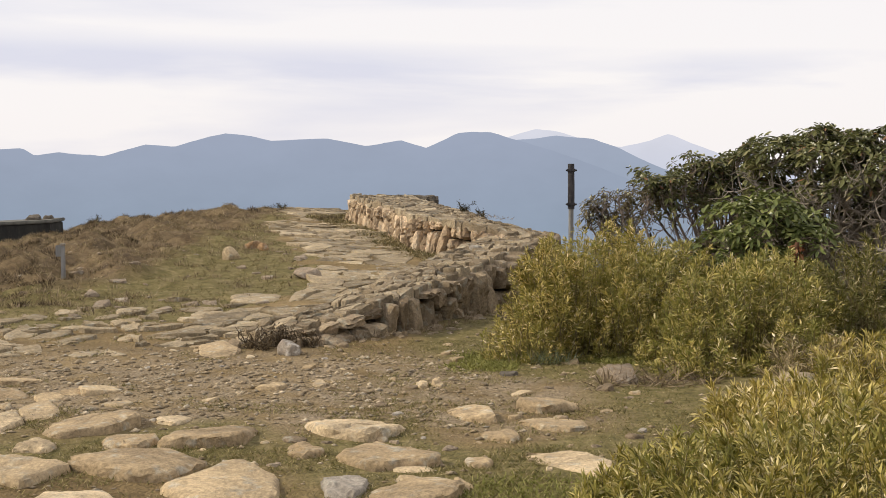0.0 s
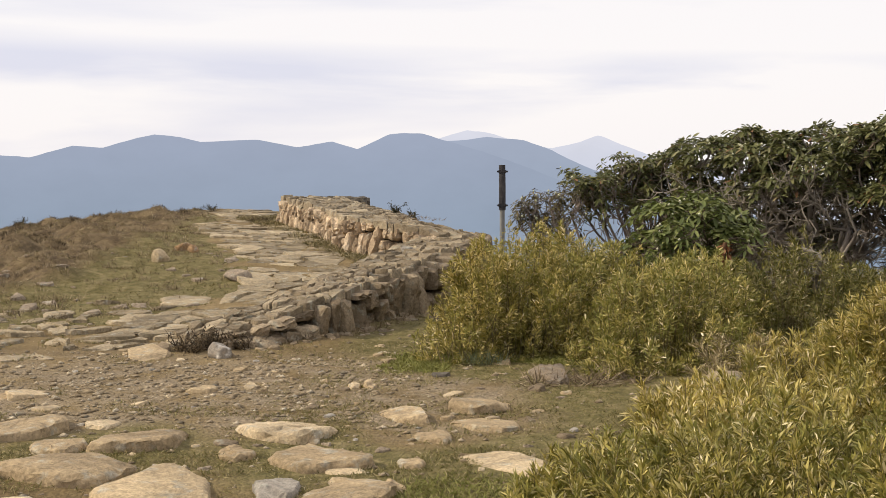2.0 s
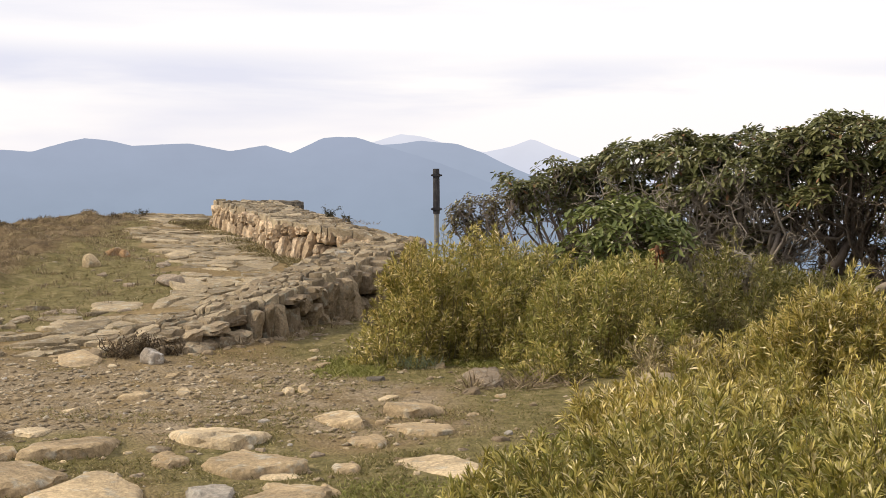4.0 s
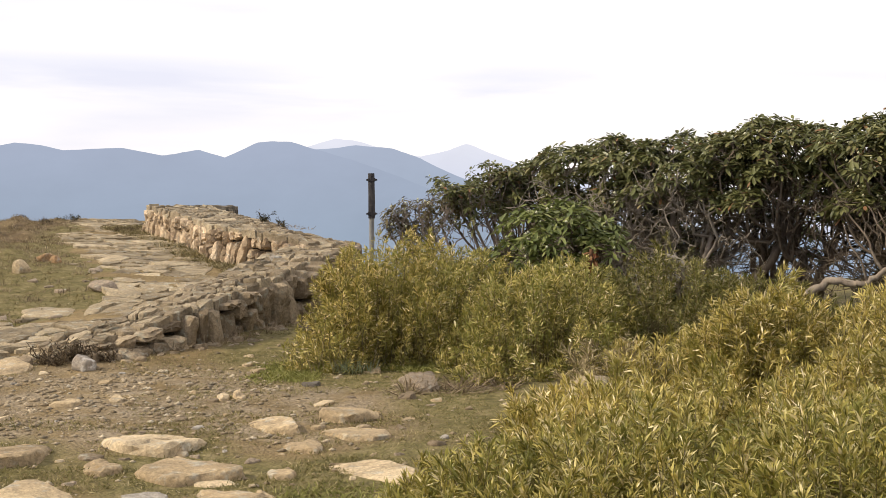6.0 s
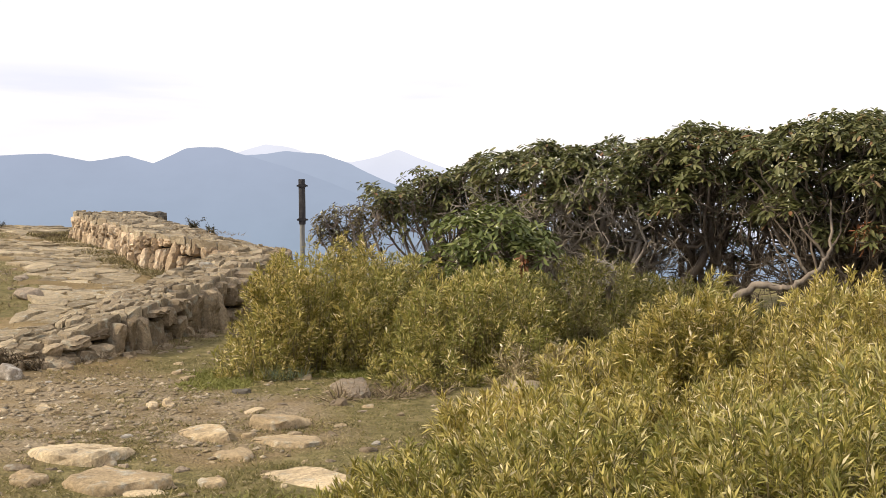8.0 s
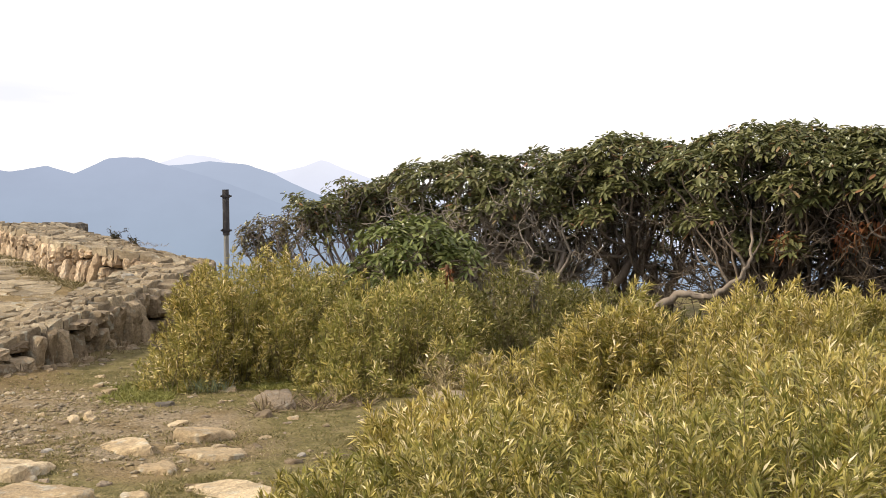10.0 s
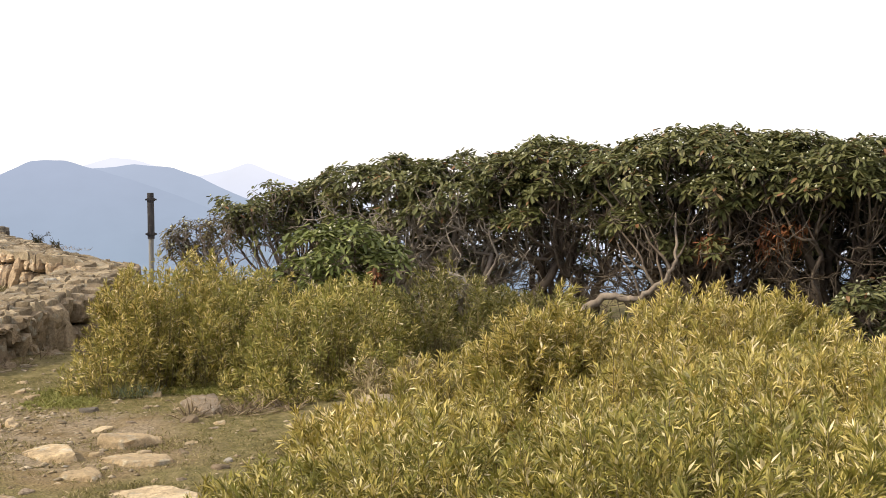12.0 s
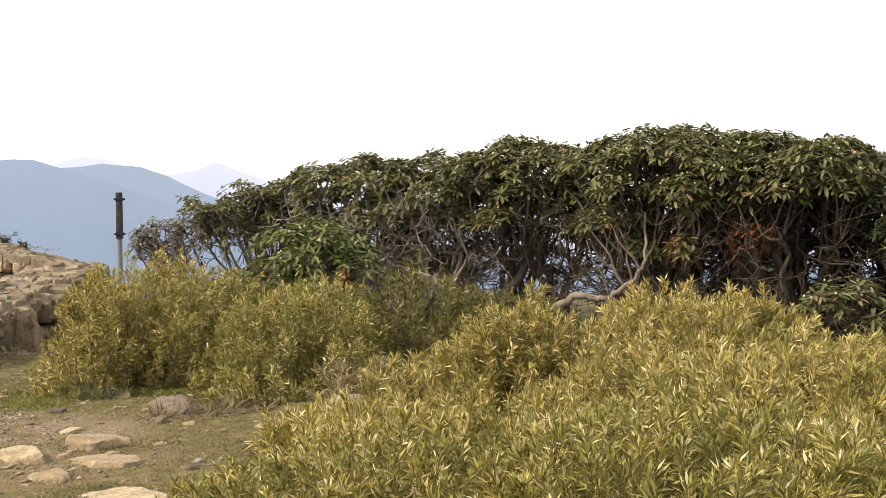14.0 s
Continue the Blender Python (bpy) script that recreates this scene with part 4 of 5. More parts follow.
bamboo("bamboo_thicket", [(1.85, 5.7, 0.92, 1.35, 0.43), (1.17, 5.9, 0.50, 0.9, 0.31), (0.85, 5.7, 0.40, 0.8, 0.18), (2.75, 4.7, 1.35, 1.5, 0.65), (4.3, 5.3, 0.8, 0.7, 0.60)], 105, 0.059, MAT_BAMBOO_GREEN, "greener fringe of dwarf bamboo beside the trail", kind="stuff", leaves_each=105, seed=25, size=0.075, tall=0.25, ragged=0.15, wide=0.155, steep_leaf=42, loose=0.33)


# ---- rhododendrons ----
def groups_of(pts, k, r, steps=6):
    c = pts[r.choice(len(pts), min(k, len(pts)), replace=False)]
    for _ in range(steps):
        own = np.argmin(((pts[:, None] - c[None]) ** 2).sum(-1), 1)
        for i in range(len(c)):
            if (own == i).any():
                c[i] = pts[own == i].mean(0)
    return own, c


def whorls(leaves, buds, tips, dirs, r, size, count=(7, 11)):
    for p, d in zip(tips, dirs):
        n = int(r.integers(*count))
        a = np.arange(n) * 2.4 + r.uniform(0, 6.28)
        lift = r.uniform(-0.3, 0.36, n)
        d = d / np.linalg.norm(d)
        s = np.cross(d, (0.3, 0.9, 0.1))
        s /= np.linalg.norm(s)
        q = np.cross(d, s)
        v = (s[None] * np.cos(a)[:, None] + q[None] * np.sin(a)[:, None]) * np.cos(lift)[:, None] + d[None] * np.sin(lift)[:, None]
        ln = size * r.uniform(0.75, 1.2, n)
        ovals(leaves, p[None] + v * 0.012 + d[None] * r.uniform(-0.03, 0.01, (n, 1)), v, ln, ln * r.uniform(0.28, 0.36, n), 0.12, r.normal(0, 0.25, n), 0.12)
        if buds is not None and r.random() < 0.22:
            b = p + d * 0.03
            k = 0.013 * r.uniform(0.8, 1.4)
            o = np.array([(k, 0, 0), (-k, 0, 0), (0, k, 0), (0, -k, 0), (0, 0, k * 1.1), (0, 0, -k)]) + b
            buds.add(o, [(0, 2, 4), (2, 1, 4), (1, 3, 4), (3, 0, 4), (2, 0, 5), (1, 2, 5), (3, 1, 5), (0, 3, 5)])


def rhododendron(center, radius, top, drop, label, count=300, layer=0.4, stems=5, seed=0, size=0.105, leaf_mat=None, bare=0.0, squash=1.0, tangle=90, reach=0.2, wood_mat=None, limbs=3, girth=0.85, hang=0.1, gappy=0.63):
    """Crooked stems fan out from the foot, fork twice and end in leaf whorls that close to a domed crown."""
    r = np.random.default_rng(seed)
    cx, cy = center
    gz = float(height(cx, cy))
    caps = []
    for _ in range(4000):
        qq, aa = math.sqrt(r.random()), r.uniform(0, 2 * math.pi)
        rc = r.uniform(0.15, 0.28)
        px, py = cx + math.cos(aa) * qq * (radius - rc * 0.4), cy + math.sin(aa) * qq * (radius - rc * 0.4) * squash
        pz = top - drop * qq ** 2.4 + 0.06 * float(waves(px, py, 3.5, seed + 1)) - r.random() ** 2.0 * layer * (0.4 + qq) - (r.random() < hang) * r.uniform(0.1, 0.55)
        if all((px - k[0]) ** 2 + (py - k[1]) ** 2 + ((pz - k[2]) * 1.6) ** 2 > (gappy * (rc + k[3])) ** 2 for k in caps):
            caps.append((px, py, pz, rc, qq, aa))
        if len(caps) * 17 > count:
            break
    ob = thing("rhododendron", (cx, cy, gz), label, "bush", "rhododendrons on the brow")
    wood, leaves, buds = Soup(), Soup(), Soup()
    feet = np.stack([cx + r.normal(0, radius * reach * 0.6, stems), cy + r.normal(0, radius * reach * 0.6, stems)], -1)
    own, limb_c = groups_of(np.array([k[:3] for k in caps]), max(2, len(caps) // limbs), r)
    lows, trunks = [], []
    for c in limb_c:
        k = int(np.argmin(np.hypot(*(feet - c[:2]).T) + r.uniform(0, 0.35, stems)))
        foot = np.array([*feet[k], float(height(*feet[k])) - 0.05])
        low = foot + (c - foot) * np.array([0.0, 0.0, r.uniform(0.3, 0.6)]) + (c - foot) * np.array([1, 1, 0]) * r.uniform(0.3, 0.7) + r.normal(0, 0.1, 3)
        thick = r.uniform(0.026, 0.058) * girth
        limb = Soup()
        tube(limb, bent(foot, low, 10, 0.085 * min(1, radius), 0.08), thick * 1.25, thick * 0.75, 8)
        trunks.append(limb)
        lows.append(low)
    tips, dirs = [], []
    for px, py, pz, rc, qq, aa in caps:
        n = max(9, int(rc ** 2 * 470))
        u, w = np.sqrt(r.random(n)) * rc, r.uniform(0, 2 * math.pi, n)
        tilt = 0.35 * qq
        lx, ly = np.cos(w) * u, np.sin(w) * u
        lz = -(u / rc) ** 2 * rc * 0.42 - tilt * (lx * math.cos(aa) + ly * math.sin(aa)) + r.normal(0, 0.022, n)
        tip = np.stack([px + lx, py + ly, pz + lz], -1)
        way = np.stack([lx / rc * 0.7 + math.cos(aa) * qq * 0.35, ly / rc * 0.7 + math.sin(aa) * qq * 0.35, np.ones(n)], -1) + r.normal(0, 0.16, (n, 3))
        tips.append(tip)
        dirs.append(way)
        hub = np.array([px, py, pz - rc * 1.0]) + r.normal(0, 0.03, 3)
        low = lows[own[len(tips) - 1]]
        thick = r.uniform(0.010, 0.017)
        tube(wood, bent(low, hub, 8, 0.07, 0.06), thick * 1.25, thick * 0.7, 5)
        mid_of, mid_c = groups_of(tip.copy(), max(2, n // 4), r, 4)
        for si in range(len(mid_c)):
            ss = np.where(mid_of == si)[0]
            if len(ss) == 0:
                continue
            knee = hub + (mid_c[si] - hub) * r.uniform(0.45, 0.65) + r.normal(0, 0.02, 3)
            tube(wood, bent(hub, knee, 4, 0.015, 0.01), thick * 0.6, 0.007, 4)
            for t in ss:
                tube(wood, bent(knee, tip[t], 3, 0.012), 0.006, 0.0035, 3)
    for stem in trunks:
        part_at("trunk", stem.mesh("trunk", wood_mat or MAT_BARK, True), ob, "crooked forking trunk")
    tips, dirs = np.concatenate(tips), np.concatenate(dirs)
    count = len(tips)
    for _ in range(tangle):
        aa, qq = r.uniform(0, 6.28), math.sqrt(r.random()) * radius * 0.95
        p = np.array([cx + math.cos(aa) * qq, cy + math.sin(aa) * qq * squash, gz + (top - gz) * r.uniform(0.12, 0.66)])
        e = p + (r.normal(0, 0.15, 3) + np.array([math.cos(aa) * 0.28, math.sin(aa) * 0.28, r.uniform(-0.02, 0.26)])) * min(1, radius)
        e[2] = min(e[2], top - drop - 0.15)
        mid = bent(p, e, 5, 0.03)
        tube(wood, mid, 0.008, 0.004, 3)
        for _ in range(3):
            tube(wood, bent(mid[3], mid[3] + r.normal(0, 0.12, 3), 4, 0.015), 0.005, 0.002, 3)
    show = r.random(count) >= bare
    whorls(leaves, buds, tips[show], dirs[show], r, size)
    tagged(part_at("branchwork", wood.mesh("branchwork", wood_mat or MAT_BARK, True), ob, "crooked brown-grey branches and twigs"), kind="stuff")
    tagged(part_at("foliage", leaves.mesh("foliage", leaf_mat or MAT_RHODO), ob, "leathery leaves in whorls at the twig tips"), kind="stuff")
    if buds.n:
        tagged(part_at("bud_mass", buds.mesh("bud_mass", MAT_BUD), ob, "pale closed flower buds"), kind="stuff")
    return ob


def fan_bush(foot, lean, spread, top, slope, label, stems=9, forks=5, seed=0, size=0.085, leaf_mat=None, leafy=1.0):
    """An open bush: slender grey stems lean out of one foot like a fan and fork near their ends, each twig with a tuft of leaves."""
    r = np.random.default_rng(seed)
    fx, fy = foot
    base = np.array([fx, fy, float(height(fx, fy)) - 0.05])
    ob = thing("rhododendron", (fx, fy, float(base[2]) + 0.05), label, "bush", "rhododendrons on the brow")
    twigs, leaves, buds = Soup(), Soup(), Soup()
    tips, dirs = [], []
    for k in range(stems):
        side = -1 + 2 * (k + r.uniform(0.2, 0.8)) / stems
        end = np.array([fx + lean + side * spread, fy + r.normal(0, 0.24), top + slope * side - 0.12 * side * side + r.normal(0, 0.035)])
        start = base + np.array([r.normal(0, 0.06) + side * 0.06, r.normal(0, 0.06), 0])
        knee = start + (end - start) * np.array([r.uniform(0.3, 0.5), 0.5, r.uniform(0.38, 0.5)]) + r.normal(0, 0.03, 3)
        up = end - np.array([0, 0, r.uniform(0.16, 0.24)]) - (end - knee) * 0.12
        p = np.concatenate([bent(start, knee, 6, 0.02), bent(knee, up, 7, 0.028)[1:]])
        p[1:-1] = (p[:-2] + 2 * p[1:-1] + p[2:]) / 4
        thick = r.uniform(0.014, 0.021)
        stem = Soup()
        tube(stem, p, thick * 1.2, thick * 0.5, 6)
        part_at("trunk", stem.mesh("trunk", MAT_GREYTWIG, True), ob, "slender grey stem")
        for q in range(forks):
            at = p[int(r.integers(8, len(p)))] if q > 1 else p[-1]
            out = end + r.normal(0, 1, 3) * (0.085, 0.10, 0.045)
            if q > 1:
                out = at + np.array([r.normal(side * 0.12, 0.10), r.normal(0, 0.12), r.uniform(0.14, 0.28)])
                out[2] = min(out[2], end[2] + 0.02)
            mid = at + (out - at) * r.uniform(0.5, 0.7) + r.normal(0, 0.012, 3)
            tube(twigs, bent(at, mid, 4, 0.012), 0.009, 0.006, 4)
            for _ in range(int(r.integers(3, 6))):
                tip = out + r.normal(0, 1, 3) * (0.055, 0.06, 0.035)
                tube(twigs, bent(mid, tip, 4, 0.010), 0.006, 0.0035, 3)
                if r.random() < leafy:
                    tips.append(tip)
                    dirs.append((tip - mid) / np.linalg.norm(tip - mid) + np.array([0, 0, 0.5]) + r.normal(0, 0.15, 3))
    for _ in range(stems * 5):
        p = base + np.array([lean * 0.45 + r.normal(0, spread * 0.55), r.normal(0, 0.2), r.uniform(0.35, 0.75) * (top - base[2])])
        tube(twigs, bent(p, p + np.array([r.normal(lean * 0.15, 0.1), r.normal(0, 0.1), r.uniform(0.1, 0.26)]), 4, 0.015), 0.006, 0.003, 3)
    whorls(leaves, buds, tips, dirs, r, size, (6, 10))
    tagged(part_at("branchwork", twigs.mesh("branchwork", MAT_GREYTWIG, True), ob, "thin bare grey twigs"), kind="stuff")
    tagged(part_at("foliage", leaves.mesh("foliage", leaf_mat or MAT_RHODO), ob, "leathery leaves in tufts at the twig tips"), kind="stuff")
    if buds.n:
        tagged(part_at("bud_mass", buds.mesh("bud_mass", MAT_BUD), ob, "pale closed flower buds"), kind="stuff")


fan_bush((2.3, 15.0), -0.42, 0.28, 1.12, 0.12, "sparse twiggy rhododendron with few leaves at the edge", 9, 6, 31, 0.066, MAT_RHODO_DULL, 0.9)
fan_bush((2.98, 15.0), -0.36, 0.42, 1.45, 0.11, "open rhododendron with leafy tips on bare grey stems", 13, 6, 32, 0.085)
fan_bush((3.15, 15.3), 0.05, 0.42, 1.52, 0.06, "open rhododendron with bare grey branches below", 10, 6, 42, 0.09)
# Living twigs in the pale deadwood colour, which stands in for light on them.
rhododendron((3.92, 14.4), 0.90, 1.86, 0.18, "green rhododendron with a flat leafy crown", 640, 0.6, 3, 33, 0.098, tangle=320, wood_mat=MAT_DEAD_LIT_WOOD, gappy=0.72)
bush_a = rhododendron((4.65, 13.8), 0.92, 1.89, 0.22, "dark green rhododendron with twisted stems", 640, 0.6, 3, 39, 0.098, reach=0.25, limbs=4, girth=0.9, tangle=260, wood_mat=MAT_DEAD_LIT_WOOD, gappy=0.74)
bush_b = rhododendron((5.5, 13.2), 0.95, 2.03, 0.22, "dark green rhododendron with an umbrella crown over twisted trunks", 780, 0.6, 3, 34, 0.10, reach=0.15, limbs=5, girth=0.95, tangle=90)
bush_c = rhododendron((6.5, 12.1), 1.2, 2.12, 0.30, "broad dome-shaped rhododendron with dark twisted trunks", 1400, 0.5, 4, 35, 0.098, reach=0.2, limbs=3, girth=0.85, tangle=420, hang=0.03)
# The hollow's shade is partly painted: its stems use the darkened bark.
rhododendron((7.3, 11.2), 1.0, 2.06, 0.26, "green rhododendron with a dark hollow under its crown", 780, 0.24, 3, 40, 0.098, tangle=160, hang=0.02, wood_mat=MAT_BARK_SHADED)
rhododendron((8.3, 10.1), 1.0, 1.84, 0.5, "dense rhododendron leafy to the ground, shade put into its leaf colour", 1100, 1.5, 5, 36, 0.1, leaf_mat=MAT_RHODO_SHADED, tangle=20, gappy=0.5)
rhododendron((6.5, 9.3), 0.44, 0.97, 0.22, "small green rhododendron between bamboo and hollow", 150, 0.3, 3, 41, 0.09, tangle=20)
rhododendron((2.88, 12.4), 0.64, 1.30, 0.36, "low rhododendron with fresh green leaves", 440, 0.36, 3, 37, 0.098, leaf_mat=MAT_RHODO_FRESH, tangle=40)
spray = rhododendron((5.80, 11.9), 0.42, 1.45, 0.15, "small green rhododendron spray before the trunks", 110, 0.2, 2, 38, 0.098, tangle=12)
# Back row: dark leaf and bark colours stand in for the hollow's shade.
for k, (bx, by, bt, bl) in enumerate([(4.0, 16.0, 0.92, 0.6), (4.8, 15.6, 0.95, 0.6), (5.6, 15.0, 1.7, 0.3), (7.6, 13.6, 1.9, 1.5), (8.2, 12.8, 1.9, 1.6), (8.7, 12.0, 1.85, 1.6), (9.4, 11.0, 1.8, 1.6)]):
    rhododendron((bx, by), 0.95, bt, 0.4, "rhododendron behind the front row of bushes, shade put into its colour", 620 if bl > 1 else 300, bl, 4, 80 + k, 0.115, leaf_mat=MAT_RHODO_SHADED if bl > 1.3 else None, hang=0.0, wood_mat=MAT_BARK_SHADED, reach=0.3, limbs=5, tangle=200 if bl > 1.3 else int(bl * 100))


def crooked_limb(name, pts, r0, r1, material, label, category="", parent=None):
    s = Soup()
    p = np.array(pts, float)
    t = np.linspace(0, len(p) - 1, len(p) * 3)
    p = np.stack([np.interp(t, np.arange(len(p)), p[:, k]) for k in range(3)], -1)
    p[1:-1] = (p[:-2] + p[1:-1] * 2 + p[2:]) / 4
    p[1:-1] += rng.normal(0, r0 * 0.22, p[1:-1].shape)
    tube(s, p, r0, r1, 9)
    me = s.mesh(name, material, True)
    if parent is None:
        return tagged(new(name, me), label, category)
    return part(name, me, parent, label) if parent.parent else part_at(name, me, parent, label)


bent_trunk = crooked_limb("trunk", [(4.85, 11.62, 0.0), (4.9, 11.61, 0.25), (4.99, 11.57, 0.40), (5.14, 11.5, 0.52), (5.26, 11.45, 0.55), (5.36, 11.4, 0.50), (5.47, 11.36, 0.53), (5.58, 11.3, 0.64), (5.66, 11.28, 0.68), (5.72, 11.26, 0.80), (5.80, 11.3, 0.88), (5.84, 11.4, 1.05), (5.95, 11.6, 1.3)], 0.045, 0.010, MAT_TWIG, "pale S-bent trunk sweeping up from the ground", parent=spray)
for pts, r0 in (([(5.72, 11.26, 0.79), (5.68, 11.3, 0.9), (5.6, 11.4, 1.0), (5.56, 11.55, 1.2)], 0.016), ([(5.58, 11.3, 0.64), (5.50, 11.35, 0.78), (5.53, 11.45, 0.9), (5.40, 11.6, 1.12)], 0.015),
                ([(5.66, 11.28, 0.68), (5.62, 11.32, 0.86), (5.68, 11.42, 1.02), (5.62, 11.6, 1.25)], 0.013), ([(5.47, 11.36, 0.53), (5.44, 11.42, 0.72), (5.36, 11.5, 0.86), (5.34, 11.6, 1.05)], 0.011),
                ([(5.80, 11.3, 0.88), (5.92, 11.36, 0.98), (6.0, 11.5, 1.12), (6.1, 11.6, 1.3)], 0.012)):
    crooked_limb("branch", pts, r0, r0 * 0.5, MAT_BARK, "grey-brown branch forking from the bent trunk", parent=bent_trunk)
for pts, r0, owner in (([(4.75, 13.1, 0.0), (4.95, 13.05, 0.35), (5.25, 13.0, 0.6), (5.4, 13.0, 0.95), (5.3, 13.1, 1.4)], 0.065, bush_b), ([(5.45, 13.2, 0.0), (5.42, 13.2, 0.45), (5.52, 13.2, 0.8), (5.45, 13.3, 1.1), (5.6, 13.3, 1.55)], 0.06, bush_b),
                       ([(6.25, 12.3, 0.0), (6.22, 12.25, 0.4), (6.35, 12.2, 0.75), (6.25, 12.2, 1.1), (6.4, 12.2, 1.5)], 0.085, bush_c), ([(6.9, 12.0, 0.0), (6.75, 11.95, 0.4), (6.5, 11.9, 0.7), (6.55, 11.9, 1.2)], 0.055, bush_c), ([(4.1, 13.9, 0.0), (4.35, 13.8, 0.4), (4.4, 13.8, 0.8), (4.65, 13.8, 1.3)], 0.05, bush_a)):
    crooked_limb("trunk", pts, r0, r0 * 0.45, MAT_BARK, "dark crooked trunk leaning under the crown", parent=owner)
crooked_limb("dead_stick", [(3.82, 12.01, 0.75), (3.95, 11.97, 0.71), (4.05, 11.93, 0.58)], 0.02, 0.013, MAT_DEAD_LIT_WOOD, "bleached broken branch caught in the bush", "branch")
crooked_limb("tree_stump", [(3.10, 11.85, -0.05), (3.09, 11.85, 0.35), (3.06, 11.83, 0.58), (3.08, 11.83, 0.82)], 0.035, 0.02, MAT_RUSTBARK, "thin red-brown broken stump of a dead shrub", "stump")


def withered(center, spread_m, n, seed, droop=0.0):
    r = np.random.default_rng(seed)
    s = Soup()
    p = np.array(center) + r.normal(0, spread_m, (n, 3))
    whorls(s, None, p, r.normal(0, 1, (n, 3)) - np.array([0, 0, droop]), r, 0.07, (5, 8))
    for q in p:
        tube(s, bent(q, q + (0.03, 0.12, -0.2), 4, 0.02), 0.004, 0.006, 4)
    tagged(new("withered_spray", s.mesh("withered_spray", MAT_DEADLEAF)), "withered orange-brown leaves on a dead twig", "dead leaves")


withered((6.72, 11.0, 1.12), (0.17, 0.1, 0.07), 34, 71)
withered((3.06, 11.8, 0.72), (0.05, 0.04, 0.07), 9, 74, 0.5)
withered((6.12, 11.15, 1.03), (0.07, 0.05, 0.03), 8, 72)


# ---- post ----
def box(name, sx, sy, sz, material, bevel=0.008):
    bm = bmesh.new()
    bmesh.ops.create_cube(bm, size=1.0)
    bmesh.ops.scale(bm, vec=(sx, sy, sz), verts=bm.verts)
    bmesh.ops.bevel(bm, geom=list(bm.edges), offset=bevel, segments=2, affect="EDGES")
    me = bpy.data.meshes.new(name)
    bm.to_mesh(me)
    bm.free()
    me.materials.append(material)
    return me


def rod(name, pts, r0, r1, material, sides=10):
    s = Soup()
    tube(s, pts, r0, r1, sides)
    return s.mesh(name, material, True)


post = thing("signpost", (1.72, 18.3, float(height(1.72, 18.3))), "dark weathered bare post with two clamp bands", "post")
PZ = float(height(1.72, 18.3))
tops = 1.6 - 20 / 2413 * 18.3
mid = 1.6 - 100 / 2413 * 18.3
part_at("shaft", rod("shaft", [(1.72, 18.3, mid), (1.72, 18.3, (mid + tops) / 2), (1.715, 18.3, tops)], 0.046, 0.044, MAT_POST, 12), post, "dark weathered shaft")
part_at("foot", rod("foot", [(1.72, 18.3, PZ - 0.2), (1.72, 18.3, mid)], 0.034, 0.034, MAT_POST_FOOT, 12), post, "grey metal foot")
for zz in (1.46 - 0.1, 0.905):
    b = part("clamp", box("clamp", 0.112, 0.10, 0.042, MAT_POST), post, "dark clamp band")
    b.location = Vector((1.72, 18.3, zz)) - post.location
    for side_x in (-0.06, 0.06):
        part("bolt", rod("bolt", [(side_x - 0.014, -0.02, 0), (side_x, -0.02, 0), (side_x + 0.014, -0.02, 0)], 0.012, 0.012, MAT_POST, 8), b, "dark bolt head")

# ---- small marker post in the heath, and the low boarded hut roof behind the brow ----
mx, my = -4.36, 15.6
mz = float(height(mx, my))
marker = thing("marker_post", (mx, my, mz), "short grey weathered marker post in the heath", "post")
m_shaft = part("shaft", box("shaft", 0.045, 0.045, 0.5, MAT_POST_FOOT), marker)
m_shaft.location = (0, 0, 0.14)
m_cap = part("cap", box("cap", 0.06, 0.06, 0.025, MAT_WHITE), marker, "pale cap")
m_cap.location = (0, 0, 0.40)
m_plate = part("plate", box("plate", 0.06, 0.012, 0.13, MAT_POST_FOOT, 0.004), marker, "small grey plate")
m_plate.location = (-0.06, 0.02, 0.325)

bench = thing("boarded_platform", (-8.87, 26.0, 0.0), "dark boarded low platform with a weathered top behind the brow", "platform")
bench.rotation_euler = (0, radians(-2.8), 0)
side = part("side_board", box("side_board", 3.0, 0.9, 0.75, MAT_BOARD, 0.02), bench, "dark stained boards")
lid = part("top_board", box("top_board", 3.08, 0.98, 0.06, MAT_BOARD_TOP, 0.015), bench, "weathered grey top board")
lid.location = (0, 0, 0.235)
side.location = (0, 0, -0.17)
for ox, oy, ow in ((1.05, -0.1, 0.34), (1.32, 0.1, 0.2)):
    slab("stone", bench.location.x + ox, bench.location.y + oy, ow, 0.26, 0.12, 10, MAT_DARKSTONE, "dark flat stone lying on the platform", "stone", z=0.262 + 0.049 * ox, sink=0.01)

# ---- dry-stone walls ----
def on_line(poly, seg, s):
    poly = np.array(poly, float)
    return np.stack([np.interp(s, seg, poly[:, k]) for k in range(poly.shape[1])], -1)


def upright_courses(length, tall, r, narrow=0.14, broad=0.28, stacked=0.5, joints=(0.3, 0.5, 0.62, 0.8)):
    """Cells of a face built of tall set stones, some of them two in a stack, here and there a wedge on top."""
    out, u, lean = [], 0.0, 0.0
    while u < length:
        w = r.uniform(narrow, broad)
        nxt, top = r.uniform(-0.025, 0.025), tall * r.uniform(0.9, 1.06)
        a, b = (u + lean, u + w + nxt), (u - lean, u + w - nxt)
        if r.random() < stacked:
            f = r.choice([r.uniform(*joints[:2]), r.uniform(*joints[2:])])
            m0, m1 = a[0] + (b[0] - a[0]) * f, a[1] + (b[1] - a[1]) * f
            y0, y1 = top * f + r.normal(0, 0.02), top * f + r.normal(0, 0.02)
